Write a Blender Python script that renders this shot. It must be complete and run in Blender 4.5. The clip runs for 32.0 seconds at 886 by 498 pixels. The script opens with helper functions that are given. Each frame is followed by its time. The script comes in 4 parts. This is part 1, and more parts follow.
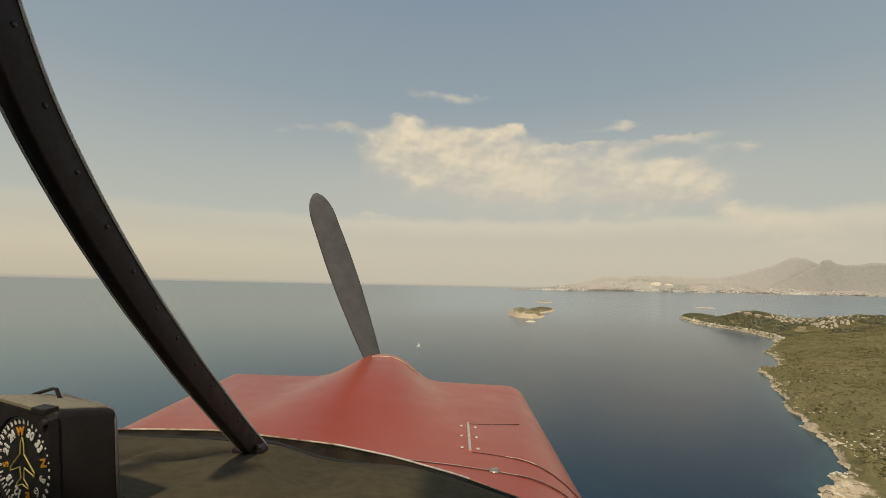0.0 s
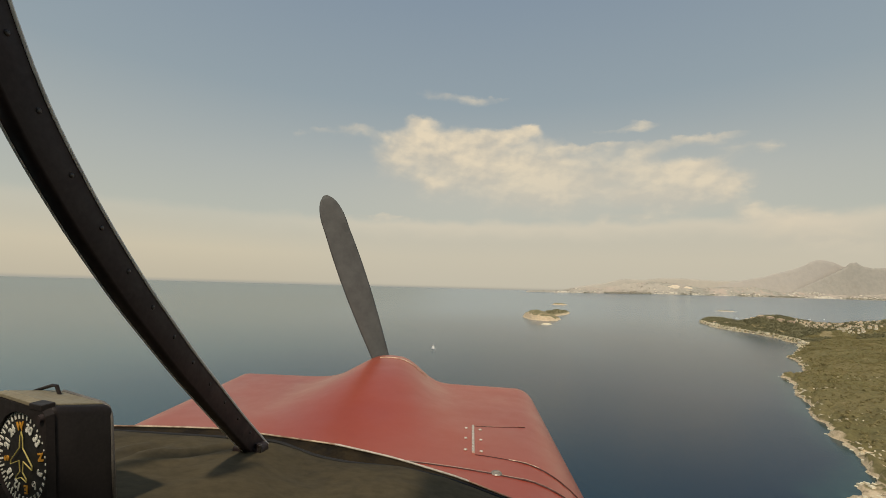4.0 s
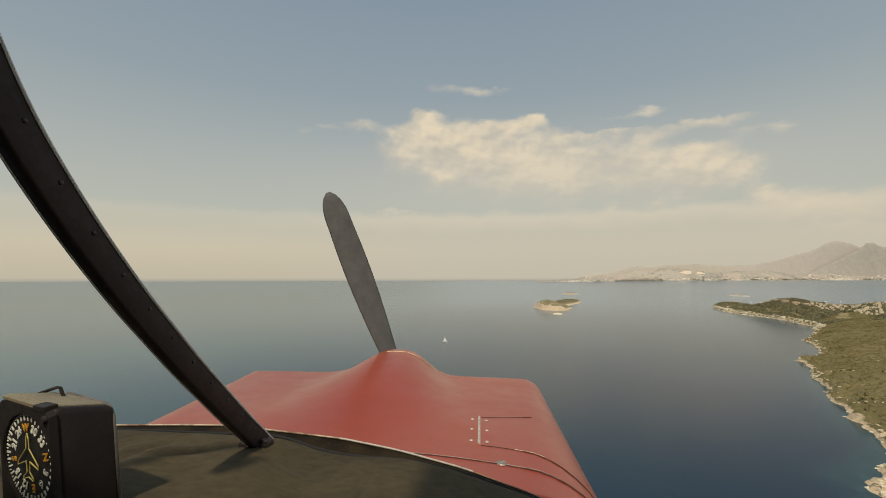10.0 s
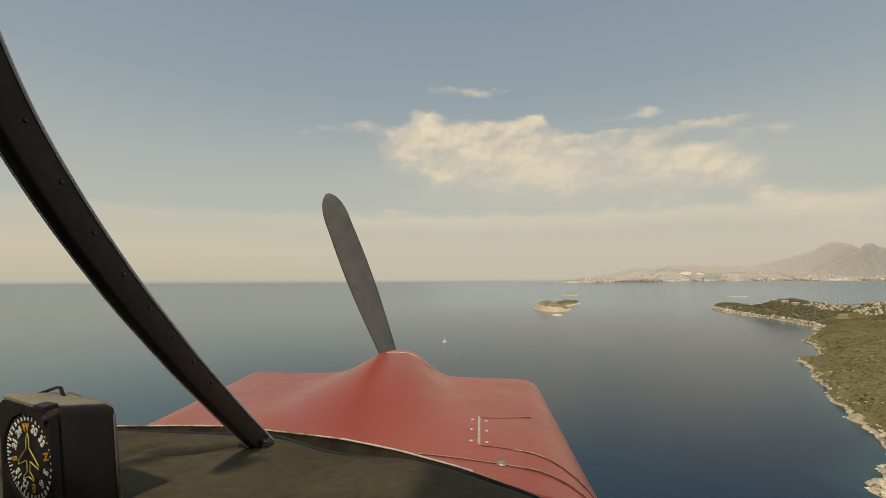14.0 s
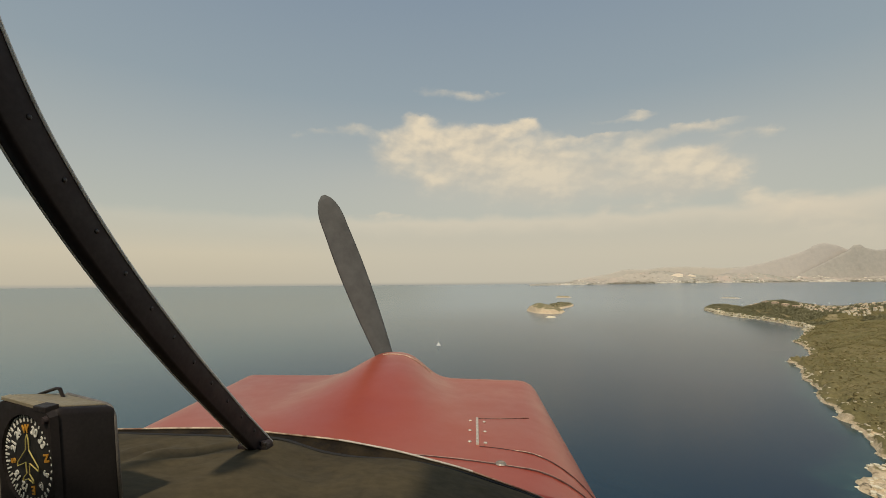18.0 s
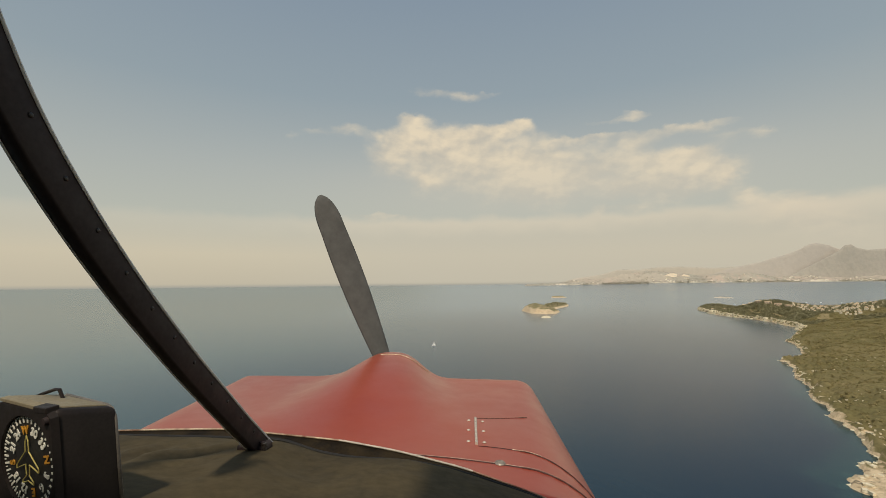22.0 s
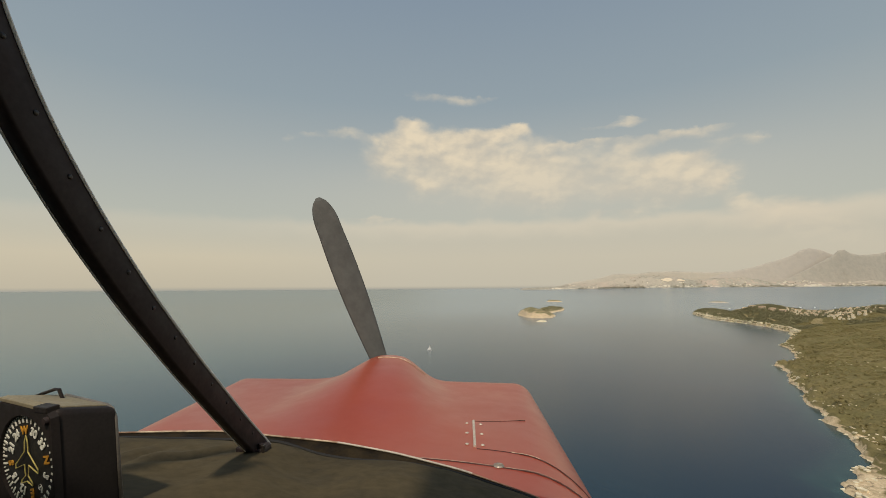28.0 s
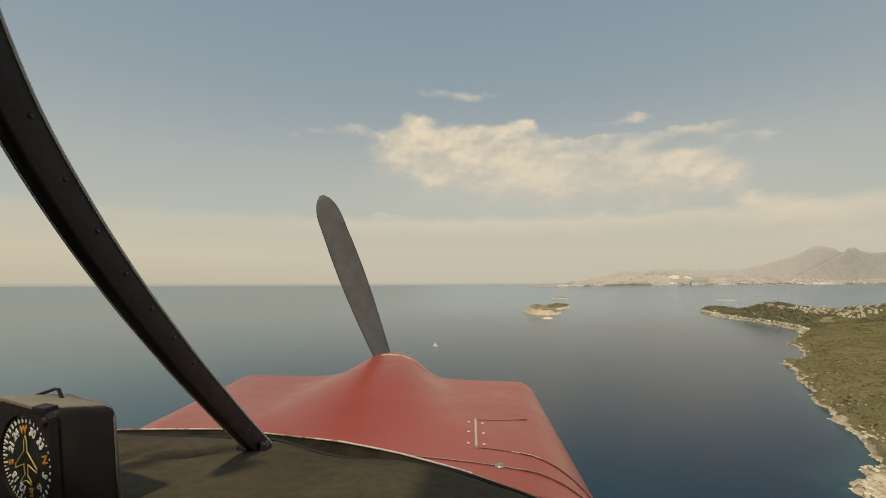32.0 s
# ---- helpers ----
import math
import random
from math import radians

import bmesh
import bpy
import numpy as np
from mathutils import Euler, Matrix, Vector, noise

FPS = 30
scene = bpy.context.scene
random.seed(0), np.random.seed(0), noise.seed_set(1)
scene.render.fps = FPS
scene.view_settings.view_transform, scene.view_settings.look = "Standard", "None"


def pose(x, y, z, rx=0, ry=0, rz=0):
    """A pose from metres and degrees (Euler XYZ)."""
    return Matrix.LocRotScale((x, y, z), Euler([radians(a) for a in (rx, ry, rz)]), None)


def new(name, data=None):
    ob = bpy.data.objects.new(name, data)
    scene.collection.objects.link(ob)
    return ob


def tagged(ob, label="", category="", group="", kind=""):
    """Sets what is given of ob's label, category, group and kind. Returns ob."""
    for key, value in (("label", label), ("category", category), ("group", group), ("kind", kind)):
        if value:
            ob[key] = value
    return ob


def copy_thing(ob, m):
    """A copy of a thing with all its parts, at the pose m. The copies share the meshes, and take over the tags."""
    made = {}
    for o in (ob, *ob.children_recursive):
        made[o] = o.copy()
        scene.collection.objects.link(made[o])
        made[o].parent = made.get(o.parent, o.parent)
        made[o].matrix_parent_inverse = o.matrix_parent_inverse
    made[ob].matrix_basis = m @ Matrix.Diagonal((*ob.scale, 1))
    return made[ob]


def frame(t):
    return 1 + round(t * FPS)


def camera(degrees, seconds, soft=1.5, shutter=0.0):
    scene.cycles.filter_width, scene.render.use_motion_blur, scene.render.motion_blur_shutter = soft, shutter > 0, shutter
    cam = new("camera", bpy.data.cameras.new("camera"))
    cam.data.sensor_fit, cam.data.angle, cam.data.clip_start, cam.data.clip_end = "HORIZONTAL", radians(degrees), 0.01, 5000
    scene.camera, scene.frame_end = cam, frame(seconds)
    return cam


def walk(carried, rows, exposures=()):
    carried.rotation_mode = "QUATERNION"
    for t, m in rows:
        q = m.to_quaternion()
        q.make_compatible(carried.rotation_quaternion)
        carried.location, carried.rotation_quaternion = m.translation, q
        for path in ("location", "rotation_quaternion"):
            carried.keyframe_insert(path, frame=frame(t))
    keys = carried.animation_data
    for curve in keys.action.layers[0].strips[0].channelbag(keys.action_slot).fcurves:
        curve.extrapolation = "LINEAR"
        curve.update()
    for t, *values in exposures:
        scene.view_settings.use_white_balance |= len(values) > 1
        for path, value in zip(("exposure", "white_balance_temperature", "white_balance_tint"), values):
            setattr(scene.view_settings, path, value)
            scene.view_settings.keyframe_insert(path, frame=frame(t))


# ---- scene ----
EYE = (0.0, 0.0, 85.0)
PITCH = 4.23
# camera offsets fitted so cabin and land both sit right in view: seconds, turn to the left, nose up and roll in
# degrees, shift to the right, ahead and up in centimetres
SWAY = [(0, -2.08, 0.46, 1.31, -2.9, 0.3, 0.1), (0.5, -1.83, 0.53, 1.36, -2.6, 0.3, 0.1), (1, -1.51, 0.69, 1.41, -2.2, 0.2, 0.0),
        (1.5, -1.14, 0.82, 1.50, -1.8, 0.1, -0.1), (2, -0.71, 0.80, 1.75, -1.3, 0.2, 0.0), (2.5, -0.50, 0.79, 1.84, -1.1, 0.2, 0.1),
        (3, -0.41, 0.79, 1.86, -1.0, 0.2, 0.1), (3.5, -0.37, 0.74, 1.72, -0.9, 0.2, 0.1), (5.5, 0.85, 0.28, 1.52, 0.6, 0.2, 0.4),
        (6, 1.01, 0.15, 1.64, 0.7, 0.2, 0.6), (6.5, 1.06, -0.03, 1.61, 0.7, 0.3, 0.8), (7, 1.18, -0.12, 1.62, 0.8, 0.3, 0.8),
        (7.5, 1.18, -0.27, 1.58, 0.8, 0.3, 1.0), (8, 1.12, -0.33, 1.38, 0.8, 0.3, 0.9), (8.5, 0.97, -0.29, 1.05, 0.8, 0.2, 0.7),
        (9, 0.79, -0.23, 0.74, 0.7, 0.2, 0.5), (9.5, 0.69, -0.26, 0.20, 0.7, 0.1, 0.3), (10, 0.97, -0.28, -0.11, 1.2, 0.0, 0.2),
        (10.5, 1.41, -0.27, 0.07, 1.7, 0.0, 0.3), (11, 1.55, -0.32, 0.30, 1.8, 0.0, 0.5), (11.5, 1.39, -0.33, 0.44, 1.5, 0.1, 0.5),
        (12, 1.13, -0.35, 0.39, 1.2, 0.1, 0.5), (12.5, 0.97, -0.33, 0.26, 1.1, 0.1, 0.4), (13, 0.99, -0.23, 0.10, 1.2, 0.0, 0.3),
        (13.5, 1.02, -0.06, -0.07, 1.3, -0.1, 0.1), (14, 0.91, -0.11, -0.24, 1.2, -0.1, 0.0), (14.5, 0.82, -0.12, -0.32, 1.1, -0.1, 0.0),
        (16.5, 0.22, -0.02, -0.61, 0.5, -0.2, -0.2), (17, 0.13, 0.11, -0.57, 0.4, -0.2, -0.3), (17.5, 0.16, 0.25, -0.52, 0.5, -0.2, -0.4),
        (18, 0.08, 0.23, -0.45, 0.3, -0.2, -0.4), (18.5, -0.14, 0.18, -0.40, 0.0, -0.1, -0.3), (19, -0.40, 0.17, -0.45, -0.3, -0.1, -0.4),
        (19.5, -0.66, 0.13, -0.57, -0.6, -0.1, -0.4), (20, -0.88, 0.01, -0.75, -0.8, -0.1, -0.4), (20.5, -0.87, -0.02, -0.89, -0.8, -0.1, -0.4),
        (21, -0.78, 0.17, -0.93, -0.6, -0.2, -0.6), (21.5, -0.66, 0.28, -0.85, -0.4, -0.2, -0.6), (22, -0.53, 0.27, -0.56, -0.4, -0.2, -0.5),
        (22.5, -0.53, 0.27, -0.25, -0.5, -0.1, -0.4), (23, -0.69, 0.27, -0.11, -0.8, -0.1, -0.3), (23.5, -0.88, 0.31, -0.17, -1.0, -0.1, -0.4),
        (24, -1.05, 0.42, -0.34, -1.1, -0.1, -0.5), (24.5, -1.10, 0.60, -0.58, -1.0, -0.2, -0.8), (25, -1.01, 0.73, -0.66, -0.8, -0.3, -0.9),
        (25.5, -0.84, 0.79, -0.52, -0.7, -0.3, -0.9), (27.5, -1.07, 0.75, -0.29, -1.0, -0.2, -0.8), (28, -1.03, 0.75, -0.38, -1.0, -0.3, -0.8),
        (28.5, -0.88, 0.76, -0.36, -0.8, -0.3, -0.8), (29, -0.68, 0.71, -0.24, -0.6, -0.2, -0.7), (29.5, -0.66, 0.50, -0.55, -0.5, -0.2, -0.7),
        (30, -0.60, 0.40, -0.80, -0.4, -0.3, -0.7), (30.5, -0.51, 0.38, -0.83, -0.2, -0.3, -0.7), (31, -0.31, 0.39, -0.59, -0.1, -0.2, -0.6),
        (31.5, -0.18, 0.34, -0.28, 0.0, -0.2, -0.4), (32, -0.28, 0.31, -0.17, -0.2, -0.1, -0.3)]

cam = camera(90, 32.0, soft=0.75)
rows = []
for t, turn, nose, roll, right, ahead, up in SWAY:
    eye = (EYE[0] + right / 100, EYE[1] + ahead / 100, EYE[2] + up / 100)
    rows.append((t, pose(*eye) @ pose(0, 0, 0, 0, 0, turn) @ pose(0, 0, 0, 90 + PITCH + nose) @ pose(0, 0, 0, 0, 0, roll)))
walk(cam, rows)

# ---- light ----
SUN_EL, SUN_AZ = 53.0, 188.0   # azimuth clockwise from the way ahead
sun_dir = Vector((math.sin(radians(SUN_AZ)) * math.cos(radians(SUN_EL)), math.cos(radians(SUN_AZ)) * math.cos(radians(SUN_EL)), math.sin(radians(SUN_EL))))
sun = new("sun", bpy.data.lights.new("sun", "SUN"))
sun.data.energy, sun.data.angle, sun.data.color = 2.45, radians(2.2), (1.0, 0.88, 0.70)
sun.matrix_world = Matrix.Translation((0, 0, 300)) @ sun_dir.to_track_quat("Z", "Y").to_matrix().to_4x4()
scene.view_settings.exposure = 0.0


class Nodes:
    """Short calls for building node trees."""

    def __init__(self, tree):
        self.t = tree
        tree.nodes.clear()

    def add(self, kind, **props):
        n = self.t.nodes.new(kind)
        for k, v in props.items():
            setattr(n, k, v)
        return n

    def put(self, socket, value):
        if hasattr(value, "is_output"):
            self.t.links.new(value, socket)
        elif value is not None:
            socket.default_value = value

    def math(self, op, a, b=None, c=None, clamp=False):
        n = self.add("ShaderNodeMath", operation=op, use_clamp=clamp)
        for s, v in zip(n.inputs, (a, b, c)):
            self.put(s, v)
        return n.outputs[0]

    def mix(self, fac, a, b, blend="MIX"):
        n = self.add("ShaderNodeMix", data_type="RGBA", blend_type=blend)
        self.put(n.inputs[0], fac)
        self.put(n.inputs[6], (*a, 1) if isinstance(a, tuple) and len(a) == 3 else a)
        self.put(n.inputs[7], (*b, 1) if isinstance(b, tuple) and len(b) == 3 else b)
        return n.outputs[2]

    def ramp(self, fac, stops, mode="LINEAR"):
        n = self.add("ShaderNodeValToRGB")
        n.color_ramp.interpolation = mode
        e = n.color_ramp.elements
        while len(e) < len(stops):
            e.new(0.5)
        for el, (p, c) in zip(e, stops):
            el.position = p
            el.color = (*c, 1) if isinstance(c, tuple) else (c, c, c, 1)
        self.put(n.inputs[0], fac)
        return n.outputs[0]

    def noise(self, scale, detail=4, rough=0.55, vec=None, dist=0.0):
        n = self.add("ShaderNodeTexNoise")
        self.put(n.inputs["Vector"], vec)
        n.inputs["Scale"].default_value, n.inputs["Detail"].default_value = scale, detail
        n.inputs["Roughness"].default_value, n.inputs["Distortion"].default_value = rough, dist
        return n.outputs[0]

    def range(self, v, a, b, c=0.0, d=1.0, kind="SMOOTHSTEP"):
        n = self.add("ShaderNodeMapRange", interpolation_type=kind)
        for s, x in zip(n.inputs, (v, a, b, c, d)):
            self.put(s, x)
        return n.outputs[0]


# ---- sky ----
world = bpy.data.worlds.new("world")
scene.world = world
world.use_nodes = True
W = Nodes(world.node_tree)
co = W.add("ShaderNodeTexCoord").outputs["Generated"]
xyz = W.add("ShaderNodeSeparateXYZ")
W.put(xyz.inputs[0], co)
az = W.math("MULTIPLY", W.math("ARCTAN2", xyz.outputs[0], xyz.outputs[1]), 57.296)
el = W.math("MULTIPLY", W.math("ARCSINE", xyz.outputs[2]), 57.296)
sky = W.add("ShaderNodeTexSky", sky_type="NISHITA", sun_disc=False, sun_elevation=radians(SUN_EL), sun_rotation=radians(SUN_AZ), dust_density=3.0, air_density=1.2, ozone_density=1.0)
blue = W.mix(1.0, sky.outputs[0], (0.075, 0.075, 0.075), "MULTIPLY")
haze = W.ramp(W.range(el, -4.0, 60.0, kind="LINEAR"), [
    (0.0, (0.36, 0.365, 0.335)), (0.0605, (0.385, 0.385, 0.35)), (0.0645, (0.602, 0.532, 0.395)), (0.12, (0.678, 0.593, 0.429)),
    (0.19, (0.515, 0.520, 0.440)), (0.28, (0.448, 0.472, 0.435)), (0.42, (0.320, 0.381, 0.407)), (0.60, (0.256, 0.321, 0.384)), (1.0, (0.205, 0.278, 0.373))])
clear = W.mix(0.85, blue, haze)
# clouds: azimuth, elevation, half-width, half-height (degrees), weight
HEAP = [(-3.4, 20.8, 2.0, 0.9, 0.95), (-5.1, 18.6, 3.3, 1.6, 0.85), (-6.8, 16.2, 2.5, 1.6, 0.55), (-0.5, 17.9, 4.3, 2.3, 0.95), (4.0, 18.5, 4.3, 1.9, 1), (8.1, 19.5, 3.7, 1.0, 0.85),
        (11.1, 20.2, 1.3, 0.7, 0.8), (6.2, 15.7, 6.5, 2.3, 0.9), (11.9, 15.0, 4.4, 2.3, 1), (15.0, 13.0, 4.3, 1.4, 0.7), (18.8, 13.7, 4.2, 1.5, 0.6), (22.1, 14.9, 2.8, 1.2, 0.5), (24.5, 16.3, 2.3, 0.7, 0.55),
        (14.0, 18.2, 2.6, 0.8, 0.5), (17.5, 16.0, 4.0, 1.1, 0.4)]
EAST = [(27.4, 13.9, 3.8, 1.6, 1), (30.5, 14.5, 2.1, 0.8, 0.97), (31.8, 12.8, 2.9, 1.1, 0.97), (33.5, 11.8, 1.1, 0.69, 1), (28.4, 11.1, 4.7, 1.4, 0.54),
        (23.2, 11.9, 2, 0.8, 0.7), (35, 9.4, 1.4, 0.57, 0.65), (38.2, 7.9, 4, 1.4, 0.81), (40.5, 7.3, 2.8, 1.1, 0.81), (43.2, 6.3, 2.5, 1.6, 0.65),
        (-1.4, 13.7, 1.5, 0.9, 1)]
WISPS = [(25, 19.6, 2, 0.44, 0.57), (20.9, 19.2, 4.4, 0.33, 0.43), (18.9, 17.5, 4.7, 0.44, 0.67), (29.6, 17.2, 6.1, 0.55, 0.69), (34.5, 15.8, 2.2, 0.44, 0.42),
         (37.2, 15.5, 1.1, 0.44, 0.52), (-1.9, 24.4, 2.3, 0.99, 0.41), (0.4, 24, 2.8, 0.40, 0.44), (3.9, 23.5, 2.2, 0.55, 0.54), (7, 23.7, 2.1, 0.33, 0.37),
         (-12, 19.5, 2.6, 0.55, 0.59), (-15.9, 18.8, 2.1, 0.44, 0.45), (-19.2, 18.2, 1.2, 0.33, 0.35), (-7.3, 8.8, 5.1, 0.33, 0.57), (20.4, 9.1, 1.2, 0.44, 0.49),
         (24, 9, 1.8, 0.44, 0.47)]
cv = W.add("ShaderNodeCombineXYZ")
W.put(cv.inputs[0], W.math("MULTIPLY", az, 0.11))
W.put(cv.inputs[1], W.math("MULTIPLY", el, 0.17))
lit = W.add("ShaderNodeVectorMath", operation="ADD")      # towards the sun's side
W.put(lit.inputs[0], cv.outputs[0])
lit.inputs[1].default_value = (-0.05, 0.10, 0.0)
other = W.add("ShaderNodeVectorMath", operation="ADD")
W.put(other.inputs[0], cv.outputs[0])
other.inputs[1].default_value = (7.3, 2.9, 4.1)
puff, puff_lit = W.noise(2.1, 4, 0.5, cv.outputs[0], 0.1), W.noise(2.1, 4, 0.5, lit.outputs[0], 0.1)
fine = W.noise(9.0, 8, 0.62, cv.outputs[0], 0.2)
wa = W.math("ADD", az, W.math("MULTIPLY", W.math("SUBTRACT", W.noise(4.0, 6, 0.55, cv.outputs[0]), 0.5), 2.8))
we = W.math("ADD", el, W.math("MULTIPLY", W.math("SUBTRACT", W.noise(4.0, 6, 0.55, other.outputs[0]), 0.5), 1.7))
clear_of = None
for a, e, sa, se, w in HEAP + EAST + WISPS:
    da = W.math("DIVIDE", W.math("SUBTRACT", wa, a), sa)
    de = W.math("DIVIDE", W.math("SUBTRACT", we, e), se)
    de = W.math("MULTIPLY", de, W.math("MULTIPLY_ADD", W.math("SIGN", de), 0.42, 1.0))   # crisp tops, soft undersides
    r2 = W.math("ADD", W.math("MULTIPLY", da, da), W.math("MULTIPLY", de, de))
    g = W.math("MULTIPLY_ADD", W.math("EXPONENT", W.math("MULTIPLY", r2, -0.75)), -0.95 * w, 1.0)
    clear_of = g if clear_of is None else W.math("MULTIPLY", clear_of, g)
mask = W.math("SUBTRACT", 1.0, clear_of)
dens = W.math("ADD", mask, W.math("MULTIPLY", W.math("SUBTRACT", puff, 0.5), 0.5))
dens = W.math("ADD", dens, W.math("MULTIPLY", W.math("SUBTRACT", fine, 0.5), 0.14))
dens = W.math("MULTIPLY", W.range(dens, W.range(el, 13.0, 19.0, 0.14, 0.25), W.range(el, 13.0, 19.0, 1.0, 0.95)), W.range(mask, 0.03, 0.25))
relief = W.math("MULTIPLY", W.math("SUBTRACT", puff, puff_lit), 2.2)
shade = W.math("ADD", W.math("ADD", relief, W.math("MULTIPLY", W.range(puff, 0.35, 0.68), 0.5)), W.range(el, 11.0, 20.0, 0.05, 0.42), clamp=True)
for a, e, sa, se in ((12.5, 14.0, 5.0, 2.2), (28.0, 13.6, 5.0, 2.0), (33.4, 11.8, 1.6, 1.0), (39.5, 7.6, 4.0, 1.4), (-1.4, 13.7, 1.6, 1.0)):   # the sunniest heads
    da, de = W.math("DIVIDE", W.math("SUBTRACT", wa, a), sa), W.math("DIVIDE", W.math("SUBTRACT", we, e), se)
    r2 = W.math("ADD", W.math("MULTIPLY", da, da), W.math("MULTIPLY", de, de))
    shade = W.math("MULTIPLY_ADD", W.math("EXPONENT", W.math("MULTIPLY", r2, -1.0)), 0.45, shade, clamp=True)
cloud = W.mix(shade, (0.555, 0.505, 0.415), (0.82, 0.69, 0.495))
sky_col = W.mix(W.math("MULTIPLY", dens, 0.90), clear, cloud)
# thin haze below the clouds
ha, he = W.math("DIVIDE", W.math("SUBTRACT", az, 14.0), 26.0), W.math("DIVIDE", W.math("SUBTRACT", el, 12.0), 4.5)
veil = W.math("EXPONENT", W.math("MULTIPLY", W.math("ADD", W.math("MULTIPLY", ha, ha), W.math("MULTIPLY", he, he)), -1.0))
sky_col = W.mix(W.math("MULTIPLY", veil, 0.5), sky_col, (0.58, 0.545, 0.452))
# a long low bank of haze with a ragged top edge
top_edge = W.math("ADD", 8.5, W.math("MULTIPLY", W.math("SUBTRACT", puff, 0.5), 1.8))
low_bank = W.math("MULTIPLY", W.range(W.math("SUBTRACT", top_edge, el), -0.4, 1.0), W.range(el, -0.2, 0.3))
sky_col = W.mix(W.math("MULTIPLY", low_bank, W.range(az, -30.0, 0.0, 0.25, 0.70)), sky_col, W.mix(W.range(W.math("SUBTRACT", top_edge, el), 0.0, 3.0), (0.69, 0.605, 0.465), (0.55, 0.51, 0.412)))
bg = W.add("ShaderNodeBackground")
W.put(bg.inputs[0], sky_col)
bg.inputs[1].default_value = 1.0
W.put(W.add("ShaderNodeOutputWorld").inputs[0], bg.outputs[0])

# ---- materials ----


def material(name, rough=0.6, metal=0.0, bump=0.0, bump_scale=60.0, spec=0.5, coat=0.0, coords="Object"):
    """A principled material: gives the material, its node helper, the shader and the vector to texture with."""
    m = bpy.data.materials.new(name)
    m.use_nodes = True
    n = Nodes(m.node_tree)
    b = n.add("ShaderNodeBsdfPrincipled")
    b.inputs["Roughness"].default_value, b.inputs["Metallic"].default_value = rough, metal
    b.inputs["Specular IOR Level"].default_value, b.inputs["Coat Weight"].default_value = spec, coat
    n.put(n.add("ShaderNodeOutputMaterial").inputs[0], b.outputs[0])
    vec = n.add("ShaderNodeTexCoord").outputs[coords]
    if bump:
        bp = n.add("ShaderNodeBump")
        bp.inputs["Strength"].default_value = bump
        bp.inputs["Distance"].default_value = 0.2 / bump_scale
        n.put(bp.inputs["Height"], n.noise(bump_scale, 5, 0.6, vec))
        n.put(b.inputs["Normal"], bp.outputs[0])
    return m, n, b, vec


def mottled(name, c1, c2, scale=8.0, rough=0.6, **kw):
    """Two tones in large patches with a finer grain over them."""
    m, n, b, vec = material(name, rough, **kw)
    a = n.mix(n.range(n.noise(scale, 5, 0.6, vec), 0.35, 0.65), c1, c2)
    g = n.mix(0.35, a, n.ramp(n.noise(scale * 9, 4, 0.6, vec), [(0.3, tuple(v * 0.6 for v in c1)), (0.7, tuple(min(1, v * 1.3) for v in c2))]))
    n.put(b.inputs["Base Color"], g)
    r = n.range(n.noise(scale * 2, 4, 0.6, vec), 0.3, 0.7, rough * 0.8, min(1, rough * 1.2))
    n.put(b.inputs["Roughness"], r)
    return m


def sea_material(name, shallow=False):
    """Dark rippled water; over shallows it turns green by its depth."""
    m, n, b, vec = material(name, 0.2, coords="Object")
    p = n.add("ShaderNodeMapping")
    p.inputs["Scale"].default_value = (1.0, 0.45, 1.0)
    p.inputs["Rotation"].default_value = (0, 0, 0.5)
    n.put(p.inputs[0], vec)
    patch = n.noise(0.004, 5, 0.6, p.outputs[0])
    col = n.mix(n.range(patch, 0.3, 0.7), (0.003, 0.016, 0.038), (0.004, 0.018, 0.042))
    east = n.add("ShaderNodeSeparateXYZ")
    n.put(east.inputs[0], vec)
    left_sheen = n.range(n.math("ADD", east.outputs[0], n.math("MULTIPLY", n.math("SUBTRACT", patch, 0.5), 500.0)), -500.0, 250.0, 1.0, 0.0)
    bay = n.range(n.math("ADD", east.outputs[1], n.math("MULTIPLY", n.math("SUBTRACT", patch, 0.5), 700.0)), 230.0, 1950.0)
    col = n.mix(bay, col, (0.152, 0.236, 0.288))       # far water painted paler, for haze and the low sky's reflection
    col = n.mix(left_sheen, col, (0.048, 0.110, 0.130))   # water to the left painted brighter, standing in for sheen
    if shallow:
        green = n.mix(n.range(n.noise(0.12, 5, 0.6, vec), 0.35, 0.65), (0.012, 0.060, 0.060), (0.035, 0.105, 0.092))
        col = n.mix(n.add("ShaderNodeAttribute", attribute_name="depth").outputs["Fac"], col, green)
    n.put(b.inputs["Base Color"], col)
    b.inputs["Roughness"].default_value = 0.178
    bp = n.add("ShaderNodeBump")
    bp.inputs["Strength"].default_value, bp.inputs["Distance"].default_value = 0.22, 0.30
    w = n.math("ADD", n.noise(0.35, 6, 0.65, p.outputs[0]), n.math("MULTIPLY", n.noise(0.08, 3, 0.5, p.outputs[0]), 0.15))
    n.put(bp.inputs["Height"], w)
    n.put(b.inputs["Normal"], bp.outputs[0])
    b.inputs["IOR"].default_value = 1.33
    b.inputs["Specular IOR Level"].default_value = 0.36
    b.inputs["Specular Tint"].default_value = (0.715, 0.93, 1.0, 1)
    return m


